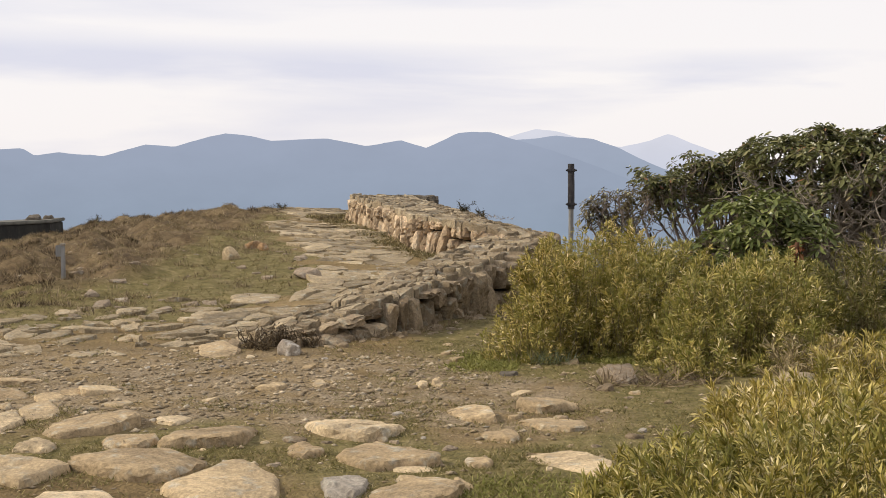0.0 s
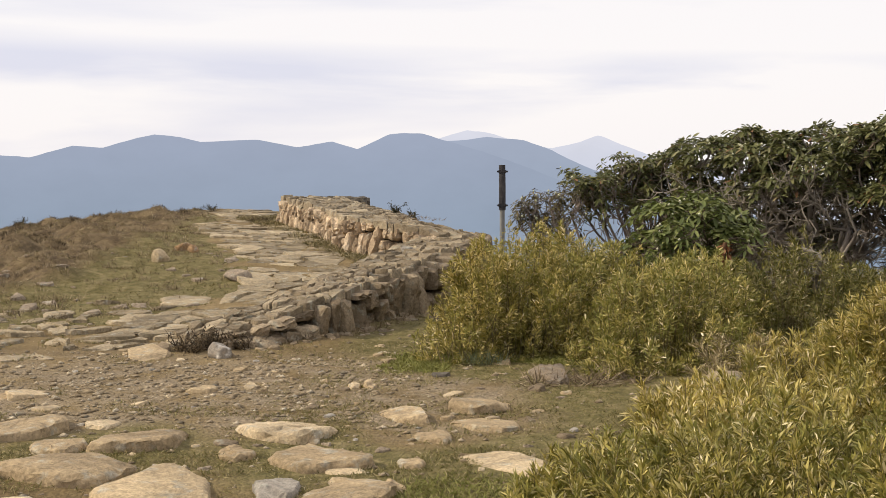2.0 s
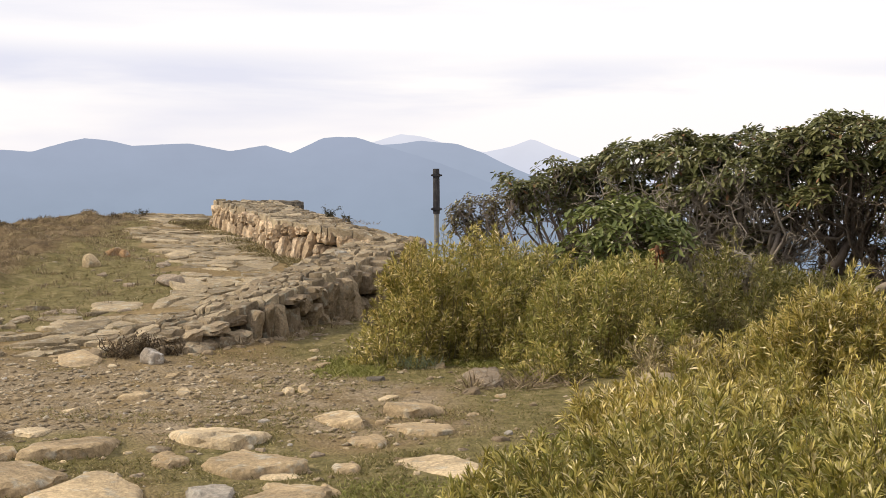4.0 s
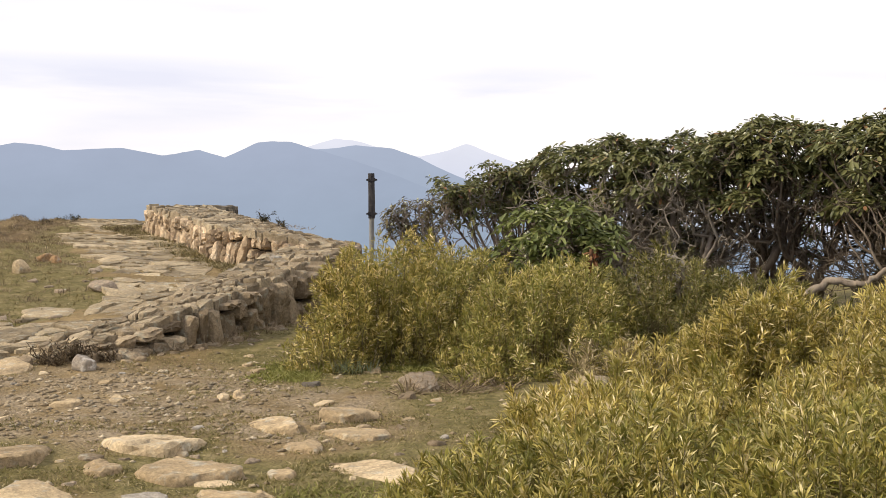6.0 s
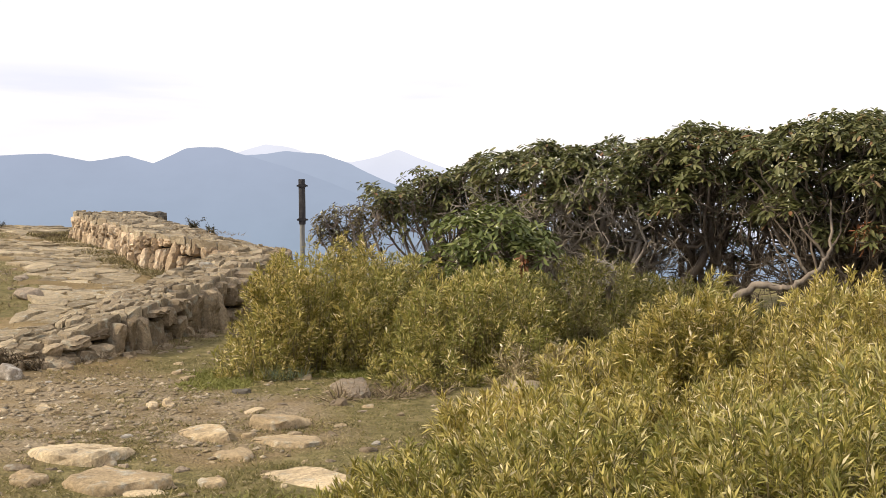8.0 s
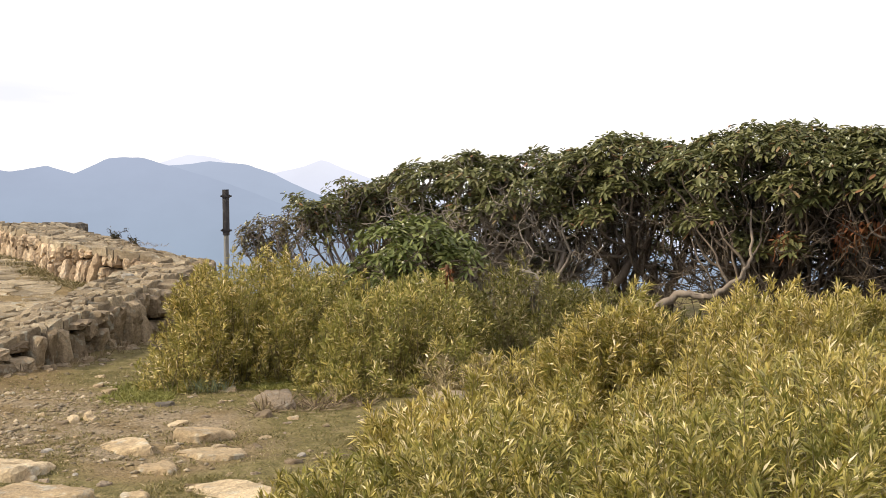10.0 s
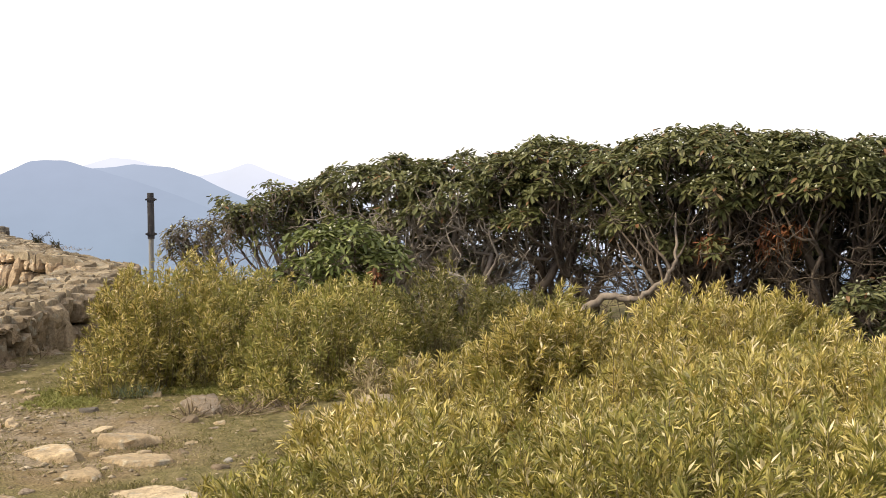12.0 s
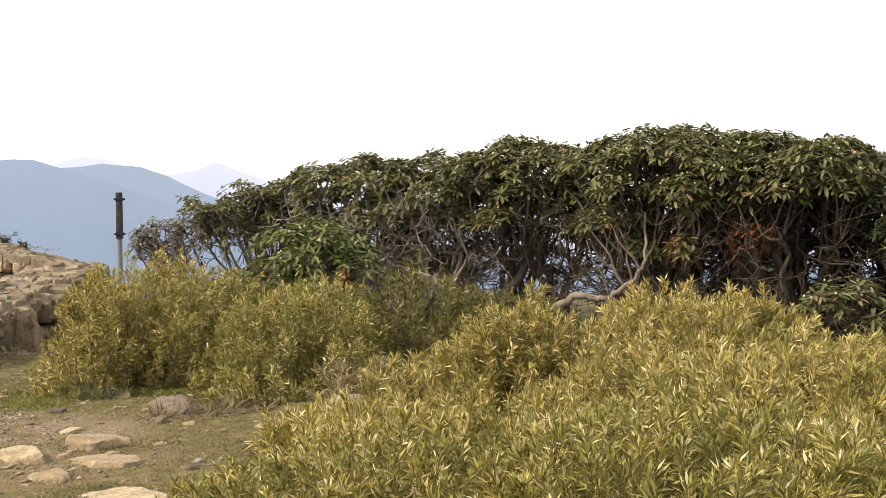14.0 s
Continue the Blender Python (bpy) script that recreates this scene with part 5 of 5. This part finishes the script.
            out += [np.array([(a[0], -0.06), (a[1], -0.06), (m1, y1), (m0, y0)]), np.array([(m0, y0), (m1, y1), (b[1], top), (b[0], top)])]
        else:
            out.append(np.array([(a[0], -0.06), (a[1], -0.06), (b[1], top + r.normal(0, 0.015)), ((b[0] + b[1]) / 2, top + 0.02), (b[0], top)]))
        u, lean = u + w, nxt
    return out


def face_stones(parent, poly, flip, sx, sy, material, r, bulge=0.07, gap=0.010, jit=0.28, turn=0.10, cut=0.2, courses=None):
    """Stones of a wall's face. poly: points (x, y, foot z, top z) along its foot."""
    seg = np.r_[0, np.cumsum(np.hypot(*np.diff(np.array(poly)[:, :2], axis=0).T))]
    mean_h = np.mean([p[3] - p[2] for p in poly])
    sites = jitter_grid(0, seg[-1], -0.06, mean_h, sx, sy, jit, r)
    for poly2 in courses(seg[-1], mean_h, r) if courses else cell_polygons(sites, (0, -0.06, seg[-1], mean_h)):
        c, pts = softened(poly2, gap, r, cut)
        if len(pts) < 4:
            continue
        b = bulge * r.uniform(0.4, 1.6)
        tilt = r.normal(0, turn, 2)

        def place(scale, depth):
            u = c[0] + pts[:, 0] * scale
            vv = c[1] + pts[:, 1] * scale
            depth = depth + ((pts[:, 0] * tilt[0] + pts[:, 1] * tilt[1]) * scale + r.normal(0, 0.009, len(pts))) * (depth > 0)
            return lay(u, vv, depth)

        def lay(u, vv, depth):
            q = on_line(poly, seg, np.clip(u, 0, seg[-1]))
            e = on_line(poly, seg, np.clip(u + 0.05, 0, seg[-1])) - on_line(poly, seg, np.clip(u - 0.05, 0, seg[-1]))
            nrm = np.stack([e[..., 1], -e[..., 0]], -1) * flip
            nrm = nrm / np.maximum(np.linalg.norm(nrm, axis=-1, keepdims=True), 1e-6)
            z = q[..., 2] + vv * (q[..., 3] - q[..., 2]) / mean_h
            batter = -0.12 * vv
            return np.stack([q[..., 0] + nrm[..., 0] * (depth + batter), q[..., 1] + nrm[..., 1] * (depth + batter), z], -1)
        one = np.ones(len(pts))
        rings = [place(1.0, -0.08 * one), place(1.0, b * (0.6 if courses else 0.35) * one), place(0.9 if courses else 0.86, b * 0.9 * one), place(0.5, b * (1 + r.normal(0, 0.08, len(pts))))]
        v, t = lofted(rings, lay(np.array(c[0]), np.array(c[1]), np.array(b * 1.02)))
        o = v.mean(0)
        me = mesh_of("stone", v - o, t if flip < 0 else [q[::-1] for q in t], material, True)
        me.set_sharp_from_angle(angle=radians(36))
        ob = part("stone", me, parent)
        ob.location = o - np.array(parent.location)


def ragged_line(poly, amount, r):
    """The line with points about every 0.35 m, each pushed aside a little."""
    poly = np.array(poly, float)
    seg = np.r_[0, np.cumsum(np.hypot(*np.diff(poly[:, :2], axis=0).T))]
    p = on_line(poly, seg, np.linspace(0, seg[-1], max(3, int(seg[-1] / 0.35))))
    p[1:-1, :2] += r.normal(0, amount, (len(p) - 2, 2))
    return p


def cap_stones(parent, poly_a, poly_b, sx, sy, material, r, thick=0.06, gap=0.007, name="coping_stone", uneven=0.03, skip=0.0, ragged=0.03):
    """Flat stones laid over the strip between two lines of points (x, y, z)."""
    pa, pb = ragged_line(poly_a, ragged, r), ragged_line(poly_b, ragged, r)
    sa = np.r_[0, np.cumsum(np.hypot(*np.diff(pa[:, :2], axis=0).T))]
    sb = np.r_[0, np.cumsum(np.hypot(*np.diff(pb[:, :2], axis=0).T))]
    long, wide = sa[-1], float(np.mean(np.hypot(*(on_line(pa, sa / sa[-1], np.linspace(0, 1, 9)) - on_line(pb, sb / sb[-1], np.linspace(0, 1, 9)))[:, :2].T)))
    sites = jitter_grid(0, long, 0, wide, sx, sy, 0.48, r)

    def lay(u, w, z):
        f = np.clip(w / wide, 0, 1)[..., None]
        p = on_line(pa, sa / sa[-1], u / long) * (1 - f) + on_line(pb, sb / sb[-1], u / long) * f
        p[..., 2] += z
        return p
    made = 0
    for poly2 in cell_polygons(sites, (0, 0, long, wide)):
        if r.random() < skip:
            continue
        c, pts = softened(poly2, gap, r, 0.13)
        if len(pts) < 4:
            continue
        h = thick * r.uniform(0.3, 1.3)
        tilt = r.normal(0, uneven, 2)

        def ring(scale, z):
            p = pts * scale
            return lay(c[0] + p[:, 0], c[1] + p[:, 1], z + p @ tilt + r.normal(0, 0.007, len(p)))
        rings = [ring(1.03, -0.07), ring(1.0, h * 0.7), ring(0.88, h)]
        v, t = lofted(rings, lay(np.array(c[0]), np.array(c[1]), h * 1.06))
        o = v.mean(0)
        nz = np.cross(v[t[-1][1]] - v[t[-1][0]], v[t[-1][2]] - v[t[-1][0]])[2]
        me = mesh_of(name, v - o, t if nz > 0 else [q[::-1] for q in t], material, True)
        me.set_sharp_from_angle(angle=radians(40))
        ob = part(name, me, parent)
        ob.location = o - np.array(parent.location)
        made += 1
    return made


def core(parent, outer, inner, inset=0.05):
    """The dark fill of a wall between its two faces. Points (x, y, foot z, top z)."""
    a, b = np.array(outer, float), np.array(inner, float)
    ca = a.copy()
    ca[:, :2] += (b[:, :2] - a[:, :2]) * 0.12
    cb = b.copy()
    cb[:, :2] += (a[:, :2] - b[:, :2]) * 0.08
    n = len(a)
    v = np.concatenate([np.c_[ca[:, :2], ca[:, 2] - 0.2], np.c_[ca[:, :2], ca[:, 3] - 0.04], np.c_[cb[:, :2], cb[:, 3] - 0.04], np.c_[cb[:, :2], cb[:, 2] - 0.2]])
    t = []
    for k in range(3):
        for i in range(n - 1):
            p, q = k * n + i, (k + 1) * n + i
            t += [(p, p + 1, q + 1), (p, q + 1, q)]
    t += [(0, n, 2 * n), (0, 2 * n, 3 * n), (n - 1, 3 * n - 1, 2 * n - 1), (n - 1, 4 * n - 1, 3 * n - 1)]
    part_at("fill", mesh_of("fill", v, t, MAT_CORE), parent, "dark earth and rubble fill")


def zt(x, y):
    return float(height(x, y))


wr = np.random.default_rng(5)
near_wall = thing("stone_wall", (0.2, 13.6, 0.0), "low dry-stone retaining wall of grey-brown stones", "wall", kind="structure")
near_outer = [(-1.38, 11.22, -0.03, 0.08), (-0.95, 11.5, -0.02, 0.17), (-0.42, 12.0, 0.0, 0.31), (0.37, 13.5, 0.0, 0.46), (0.90, 14.9, 0.05, 0.54), (1.38, 16.3, 0.08, 0.60)]
near_inner = [(-1.75, 11.7, 0.0, 0.04), (-1.4, 12.05, 0.03, 0.11), (-1.0, 12.5, 0.08, 0.25), (-0.35, 13.9, 0.18, 0.41), (0.15, 15.2, 0.25, 0.50), (0.45, 16.6, 0.3, 0.55)]
core(near_wall, near_outer, near_inner)
face_stones(near_wall, near_outer, 1, 0.19, 0.21, MAT_WALL, wr, 0.10, 0.022, 0.27, 0.28, 0.22, upright_courses)
cap_stones(near_wall, [(x, y, c) for x, y, b, c in near_outer], [(x, y, c) for x, y, b, c in near_inner], 0.2, 0.17, MAT_COPING, wr, 0.036, 0.014, uneven=0.09)

far_wall = thing("stone_wall", (-0.3, 20.0, 0.0), "low dry-stone parapet wall of pale upright stones", "wall", kind="structure")
far_inner = [(0.75, 16.2, 0.3, 0.61), (0.11, 17.0, 0.34, 0.73), (-0.35, 17.5, 0.36, 0.76), (-0.78, 20.0, 0.38, 0.77), (-1.21, 21.9, 0.39, 0.80), (-1.62, 23.6, 0.40, 0.85)]
far_outer = [(1.43, 16.5, 0.1, 0.58), (1.0, 17.6, 0.1, 0.61), (0.73, 18.3, 0.1, 0.64), (0.30, 20.4, 0.1, 0.71), (-0.13, 22.6, 0.1, 0.73), (-0.55, 24.2, 0.1, 0.80)]
core(far_wall, far_outer, far_inner)
face_stones(far_wall, far_inner, -1, 0.125, 0.155, MAT_FARWALL, np.random.default_rng(15), 0.06, 0.016, 0.36, 0.20, 0.33, functools.partial(upright_courses, narrow=0.08, broad=0.165, stacked=0.9, joints=(0.38, 0.5, 0.5, 0.66)))
cap_stones(far_wall, [(x, y, c) for x, y, b, c in far_inner], [(x, y, c) for x, y, b, c in far_outer], 0.27, 0.19, MAT_COPING, wr, 0.036, 0.013, uneven=0.09)

end_wall = thing("stone_wall", (-0.6, 24.4, 0.0), "short dark stone end wall beyond the parapet", "wall", kind="structure")
end_front = [(-1.0, 24.6, 0.6, 0.81), (-0.17, 24.2, 0.6, 0.79)]
end_back = [(-0.9, 24.95, 0.6, 0.81), (-0.07, 24.55, 0.6, 0.79)]
core(end_wall, end_front, end_back)
face_stones(end_wall, end_front, 1, 0.2, 0.16, MAT_DARKSTONE, wr, 0.05)
cap_stones(end_wall, [(x, y, c) for x, y, b, c in end_front], [(x, y, c) for x, y, b, c in end_back], 0.25, 0.2, MAT_DARKSTONE, wr, 0.03)

# ---- paved path up to the crest ----
path = thing("pavement", (-1.8, 18.0, 0.0), "uneven path of worn tan flagstones", "path", kind="structure")
left = [(-2.6, 11.6), (-1.75, 13.2), (-1.3, 14.9), (-1.9, 17.3), (-2.4, 20.0), (-2.9, 22.5), (-3.3, 26.0), (-3.5, 28.6)]
right = [(-1.35, 11.6), (-1.0, 12.6), (-0.35, 14.1), (-0.3, 16.9), (-0.95, 20.0), (-1.5, 22.2), (-1.95, 26.0), (-2.1, 28.6)]
cap_stones(path, [(x, y, zt(x, y) + 0.004) for x, y in left], [(x, y, zt(x, y) + 0.012) for x, y in right], 0.34, 0.42, MAT_PAVER, wr, 0.024, 0.013, "flagstone", 0.04, 0.03, 0.13)
apron = thing("pavement", (-3.2, 12.0, 0.0), "scattered flat flagstones sunk in trodden soil", "path", kind="structure")
ap_front, ap_back = [(-5.4, 10.4), (-3.9, 10.3), (-2.6, 10.6), (-1.6, 11.2)], [(-5.8, 13.7), (-4.1, 13.5), (-2.6, 13.0), (-1.7, 12.9)]
cap_stones(apron, [(x, y, zt(x, y) - 0.004) for x, y in ap_front], [(x, y, zt(x, y) - 0.004) for x, y in ap_back], 0.30, 0.30, MAT_PAVER, wr, 0.018, 0.05, "flagstone", 0.03, 0.72, 0.14)


# ---- gravel, turf and heath ----
def scatter(n, x0, x1, y0, y1, keep, seed):
    r = np.random.default_rng(seed)
    x, y = r.uniform(x0, x1, n), r.uniform(y0, y1, n)
    ok = r.random(n) < keep(x, y)
    return x[ok], y[ok], r


def pebbles(name, n, area, keep, lo, hi, seed, label):
    x, y, r = scatter(n, *area, keep, seed)
    s = Soup()
    t = [(0, 2, 4), (2, 1, 4), (1, 3, 4), (3, 0, 4), (2, 0, 5), (1, 2, 5), (3, 1, 5), (0, 3, 5)]
    z = height(x, y)
    m = len(x)
    size = lo + (hi - lo) * r.random(m) ** 6.0
    o = np.array([(1, 0, 0), (-1, 0, 0), (0, 1, 0), (0, -1, 0), (0.1, 0.1, 1), (0, 0, -1)], float)
    v = o[None] * np.stack([size, size * r.uniform(0.6, 1.1, m), size * r.uniform(0.25, 0.6, m)], -1)[:, None] * r.uniform(0.75, 1.25, (m, 6, 3))
    a = r.uniform(0, 6.28, m)
    c, q = np.cos(a)[:, None], np.sin(a)[:, None]
    w = v.copy()
    w[..., 0], w[..., 1] = v[..., 0] * c - v[..., 1] * q, v[..., 0] * q + v[..., 1] * c
    w += np.stack([x, y, z + size * 0.12], -1)[:, None]
    s.add(w.reshape(-1, 3), (np.arange(m)[:, None, None] * 6 + np.array(t)[None]).reshape(-1, 3))
    tagged(new(name, s.mesh(name, MAT_PEBBLE)), label, "gravel", kind="stuff")


pebbles("gravel", 30000, (-4.5, 2.2, 5.8, 12.5), lambda x, y: 0.12 + 0.88 * smooth(7.3, 8.6, y) * smooth(11.4, 9.9, y) * smooth(0.9, -0.4, x), 0.005, 0.038, 51, "loose grey-brown gravel and stone chips on the trail")


def turf(name, n, area, keep, lo, hi, material, seed, label, category="grass", width=0.1, spreadout=0.9, lift=0.0):
    x, y, r = scatter(n, *area, keep, seed)
    s = Soup()
    k = 5
    px, py = np.repeat(x, k) + r.normal(0, 0.02, len(x) * k), np.repeat(y, k) + r.normal(0, 0.02, len(x) * k)
    m = len(px)
    a, up = r.uniform(0, 6.28, m), r.uniform(0.75 - spreadout * 0.5, 1.15, m)
    d = np.stack([np.cos(a) * np.cos(up), np.sin(a) * np.cos(up), np.sin(up)], -1)
    ln = r.uniform(lo, hi, m)
    blades(s, np.stack([px, py, height(px, py) * (lift == 0) + lift - 0.005], -1), d, ln, ln * width, 0.25, r.uniform(-1, 1, m), 0.1)
    tagged(new(name, s.mesh(name, material)), label, category, kind="stuff")


def stone_rims(seed):
    """Short grass and grit that close round the edges of the set stones."""
    r = np.random.default_rng(seed)
    px, py = [], []
    for x, y, w, d in SET_STONES:
        n = int((w + d) * 85)
        a = r.uniform(0, 6.28, n)
        k = r.normal(0.56, 0.05, n)
        px.append(x + np.cos(a) * k * w)
        py.append(y + np.sin(a) * k * d * 1.1)
    px, py = np.concatenate(px), np.concatenate(py)
    keep = (waves(px, py, 6.0, 19) > -0.35) & (r.random(len(px)) < 0.8)
    px, py = np.repeat(px[keep], 5), np.repeat(py[keep], 5)
    m = len(px)
    px, py = px + r.normal(0, 0.014, m), py + r.normal(0, 0.014, m)
    a, up = r.uniform(0, 6.28, m), r.uniform(0.4, 1.25, m)
    s = Soup()
    ln = r.uniform(0.015, 0.05, m)
    blades(s, np.stack([px, py, height(px, py) - 0.004], -1), np.stack([np.cos(a) * np.cos(up), np.sin(a) * np.cos(up), np.sin(up)], -1), ln, ln * 0.11, 0.25, r.uniform(-1, 1, m), 0.1)
    tagged(new("rim_grass", s.mesh("rim_grass", MAT_TRAILGRASS)), "thin olive grass round the set stones", "grass", kind="stuff")


stone_rims(79)


def path_left(x, y):
    edge = np.interp(y, [12.5, 14.9, 17.3, 22.5, 28], [-2.6, -0.95, -1.6, -2.6, -3.1])
    edge = edge + 0.25 * waves(x, y, 2.2, 41) + 0.15 * waves(x, y, 6.0, 42)
    return smooth(0.0, 0.3, edge - x)


turf("turf", 20000, (-10, -1.2, 12.5, 28.5), lambda x, y: path_left(x, y) * (0.35 + 0.65 * (waves(x, y, 1.6, 8) > -0.2)), 0.03, 0.07, MAT_GRASS, 52, "short olive turf on the slope")
turf("heath", 24000, (-11, -3.0, 13.5, 28.5), lambda x, y: smooth(-3.0, -4.6, x) * (0.12 + 0.88 * (waves(x, y, 2.6, 9) > 0.0)), 0.035, 0.09, MAT_HEATH, 53, "brown dry heath tussocks on the slope", "heath", 0.07, 1.2)
turf("green_grass", 12000, (-0.1, 1.5, 9.5, 11.2), lambda x, y: smooth(-0.1, 0.4, x) * smooth(0.6, 0.1, np.abs(y - 10.35 - 0.2 * x)) * (waves(x, y, 4, 10) > -0.4), 0.03, 0.08, MAT_MOSS, 54, "fresh green grass at the bamboo's foot")
turf("rush_tuft", 34, (0.7, 0.96, 10.28, 10.5), lambda x, y: 1.0 + 0 * x, 0.1, 0.24, MAT_RUSH, 76, "small blue-green rush tuft before the bamboo", "rush", 0.03, -0.3)
turf("grass_tufts", 17000, (-2.6, 1.6, 5.8, 9.2), lambda x, y: 1.0 * (waves(x, y, 3.6, 12) > 0.22) * smooth(9.0, 8.0, y), 0.02, 0.055, MAT_TRAILGRASS, 55, "thin olive grass between the trail stones")
turf("wall_top_grass", 700, (-1.5, 0.9, 17.2, 24.0), lambda x, y: smooth(0.25, 0.6, x - np.interp(y, [17, 20, 24], [-0.2, -0.78, -1.6])) * smooth(0.0, 0.3, np.interp(y, [17, 18.3, 20.4, 24], [1.1, 0.73, 0.3, -0.5]) - x), 0.06, 0.14, MAT_STRAW, 57, "dry brown grass growing on the wall", "dead grass", 0.05, 1.2, 0.74)
turf("foot_grass", 15000, (-2.6, 0.6, 16.0, 25.5), lambda x, y: smooth(0.34, 0.12, np.abs(x + 0.27 - np.interp(y, [16.4, 17.5, 20, 21.9, 23.6, 25.5], [0.3, -0.35, -0.78, -1.21, -1.62, -1.9])) - 0.08 * waves(x, y, 2.2, 16)), 0.06, 0.13, MAT_GRASS, 58, "olive grass along the parapet's foot")
turf("joint_grass", 5000, (-3.6, -0.3, 11.8, 28.0), lambda x, y: 1.0 * (waves(x, y, 5.0, 13) > 0.75), 0.02, 0.05, MAT_GRASS, 59, "thin grass in the joints of the path")
turf("verge_grass", 9000, (-1.0, 1.6, 7.6, 13.0), lambda x, y: 0.8 * (waves(x, y, 3.0, 14) > -0.1) * smooth(0.05, 0.3, x - np.interp(y, [9.2, 11.2, 12, 13.5], [-1.0, -1.2, -0.4, 0.4])), 0.018, 0.05, MAT_TRAILGRASS, 60, "thin olive grass below the wall")


def tussocks(name, n, area, keep, lo, hi, material, seed, label, category, blades_each=20, rise=0.9):
    """Cushions of dry stalks that lean out from their middle."""
    x, y, r = scatter(n, *area, keep, seed)
    m = len(x)
    own = np.repeat(np.arange(m), blades_each)
    rad = r.uniform(0.4, 1.0, m)[own]
    off = r.normal(0, 0.055, (len(own), 2)) * rad[:, None]
    px, py = x[own] + off[:, 0], y[own] + off[:, 1]
    d = np.stack([off[:, 0] * 9, off[:, 1] * 9, np.full(len(own), rise)], -1) + r.normal(0, 0.25, (len(own), 3))
    s = Soup()
    ln = r.uniform(lo, hi, len(own)) * rad
    blades(s, np.stack([px, py, height(px, py) - 0.01], -1), d, ln, np.minimum(ln * 0.09, 0.008), 0.2, r.uniform(-1, 1, len(own)), 0.1)
    tagged(new(name, s.mesh(name, material)), label, category, kind="stuff")


tussocks("heath_tussocks", 5200, (-11, -2.2, 13.2, 28.3), lambda x, y: path_left(x, y) * smooth(-1.8, -4.5, x) * (0.2 + 0.8 * (waves(x, y, 1.8, 15) > -0.1)), 0.05, 0.125, MAT_HEATH, 65, "cushions of brown dry heath on the slope", "heath")
tussocks("heather_cushions", 1000, (-11, -2.6, 13.2, 28.3), lambda x, y: path_left(x, y) * smooth(-2.2, -4.0, x) * (waves(x, y, 1.5, 17) > 0.2), 0.06, 0.16, MAT_HEATHER, 73, "dark brown heather cushions on the slope", "heather", 60)
tussocks("heather_clump", 26, (-2.15, -1.75, 23.2, 24.6), lambda x, y: 1.0 + 0 * x, 0.10, 0.2, MAT_HEATHER, 72, "dark heath at the parapet's end", "heath")
tussocks("straw_tussocks", 1500, (-11, -1.6, 12.8, 28.3), lambda x, y: path_left(x, y), 0.06, 0.14, MAT_STRAW, 66, "pale tussocks of dead grass on the slope", "dead grass")
tussocks("root_tangle", 95, (-0.9, 0.6, 11.4, 13.5), lambda x, y: smooth(0.3, 0.12, np.abs(x - 0.12 - np.interp(y, [11.4, 12, 13.5], [-1.1, -0.42, 0.37]))), 0.08, 0.2, MAT_STRAW, 68, "dry roots and stalks at the wall's foot", "dead grass", 22, 0.6)


def sprig(x, y, tall, seed, base_z=None, material=None, leaf=0.2, twigs=9):
    """A small dark shrub: crooked twigs that fork and carry little leaves."""
    r = np.random.default_rng(seed)
    z = float(height(x, y)) if base_z is None else base_z
    s = Soup()
    for k in range(twigs):
        e = np.array([x, y, z]) + np.array([r.normal(0, 0.6), r.normal(0, 0.6), r.uniform(0.35, 1.0)]) * tall
        line = bent((x + r.normal(0, 0.15) * tall, y + r.normal(0, 0.15) * tall, z - 0.03), e, 7, tall * 0.09)
        tube(s, line, 0.006, 0.003, 4)
        for _ in range(3):
            at = line[int(r.integers(2, 6))]
            tube(s, bent(at, at + r.normal(0, 0.3, 3) * tall, 4, tall * 0.05), 0.004, 0.002, 3)
        way = r.normal(0, 1, (30, 3)) + np.array([0, 0, 0.5])
        at = line[r.integers(2, 7, 30)] + r.normal(0, 0.1 * tall, (30, 3))
        blades(s, at, way, tall * leaf, tall * leaf * 0.4, 0.05, r.uniform(-1, 1, 30))
    tagged(new("dwarf_shrub", s.mesh("dwarf_shrub", material or MAT_SPRIG)), "small dark brittle shrub", "shrub", "small dark shrubs")


sprig(-5.15, 27.4, 0.19, 91)
sprig(-3.6, 28.0, 0.12, 92)
sprig(-3.35, 28.2, 0.14, 93)
sprig(-6.85, 26.9, 0.14, 94)
sprig(0.27, 19.9, 0.16, 95, 0.72)
sprig(0.55, 19.2, 0.12, 96, 0.68)
for sx, sy, ss in ((-1.45, 11.0, 0.15), (-1.25, 11.12, 0.17), (-1.58, 11.15, 0.14), (-1.35, 11.2, 0.17), (-1.1, 11.2, 0.13)):
    sprig(sx, sy, ss, int(sx * -100), None, MAT_HEATHER, 0.13, 14)
tussocks("straw_tangle", 16, (1.1, 1.8, 9.1, 9.6), lambda x, y: 1.0 + 0 * x, 0.12, 0.3, MAT_STRAW, 56, "tangle of dead grey-brown grass and twigs", "dead grass", 40, 0.3)
turf("green_patch", 1000, (0.05, 0.75, 5.9, 6.75), lambda x, y: smooth(0.4, 0.2, np.hypot(x - 0.38, y - 6.35)), 0.02, 0.07, MAT_MOSS, 70, "patch of fresh green grass between the stones")
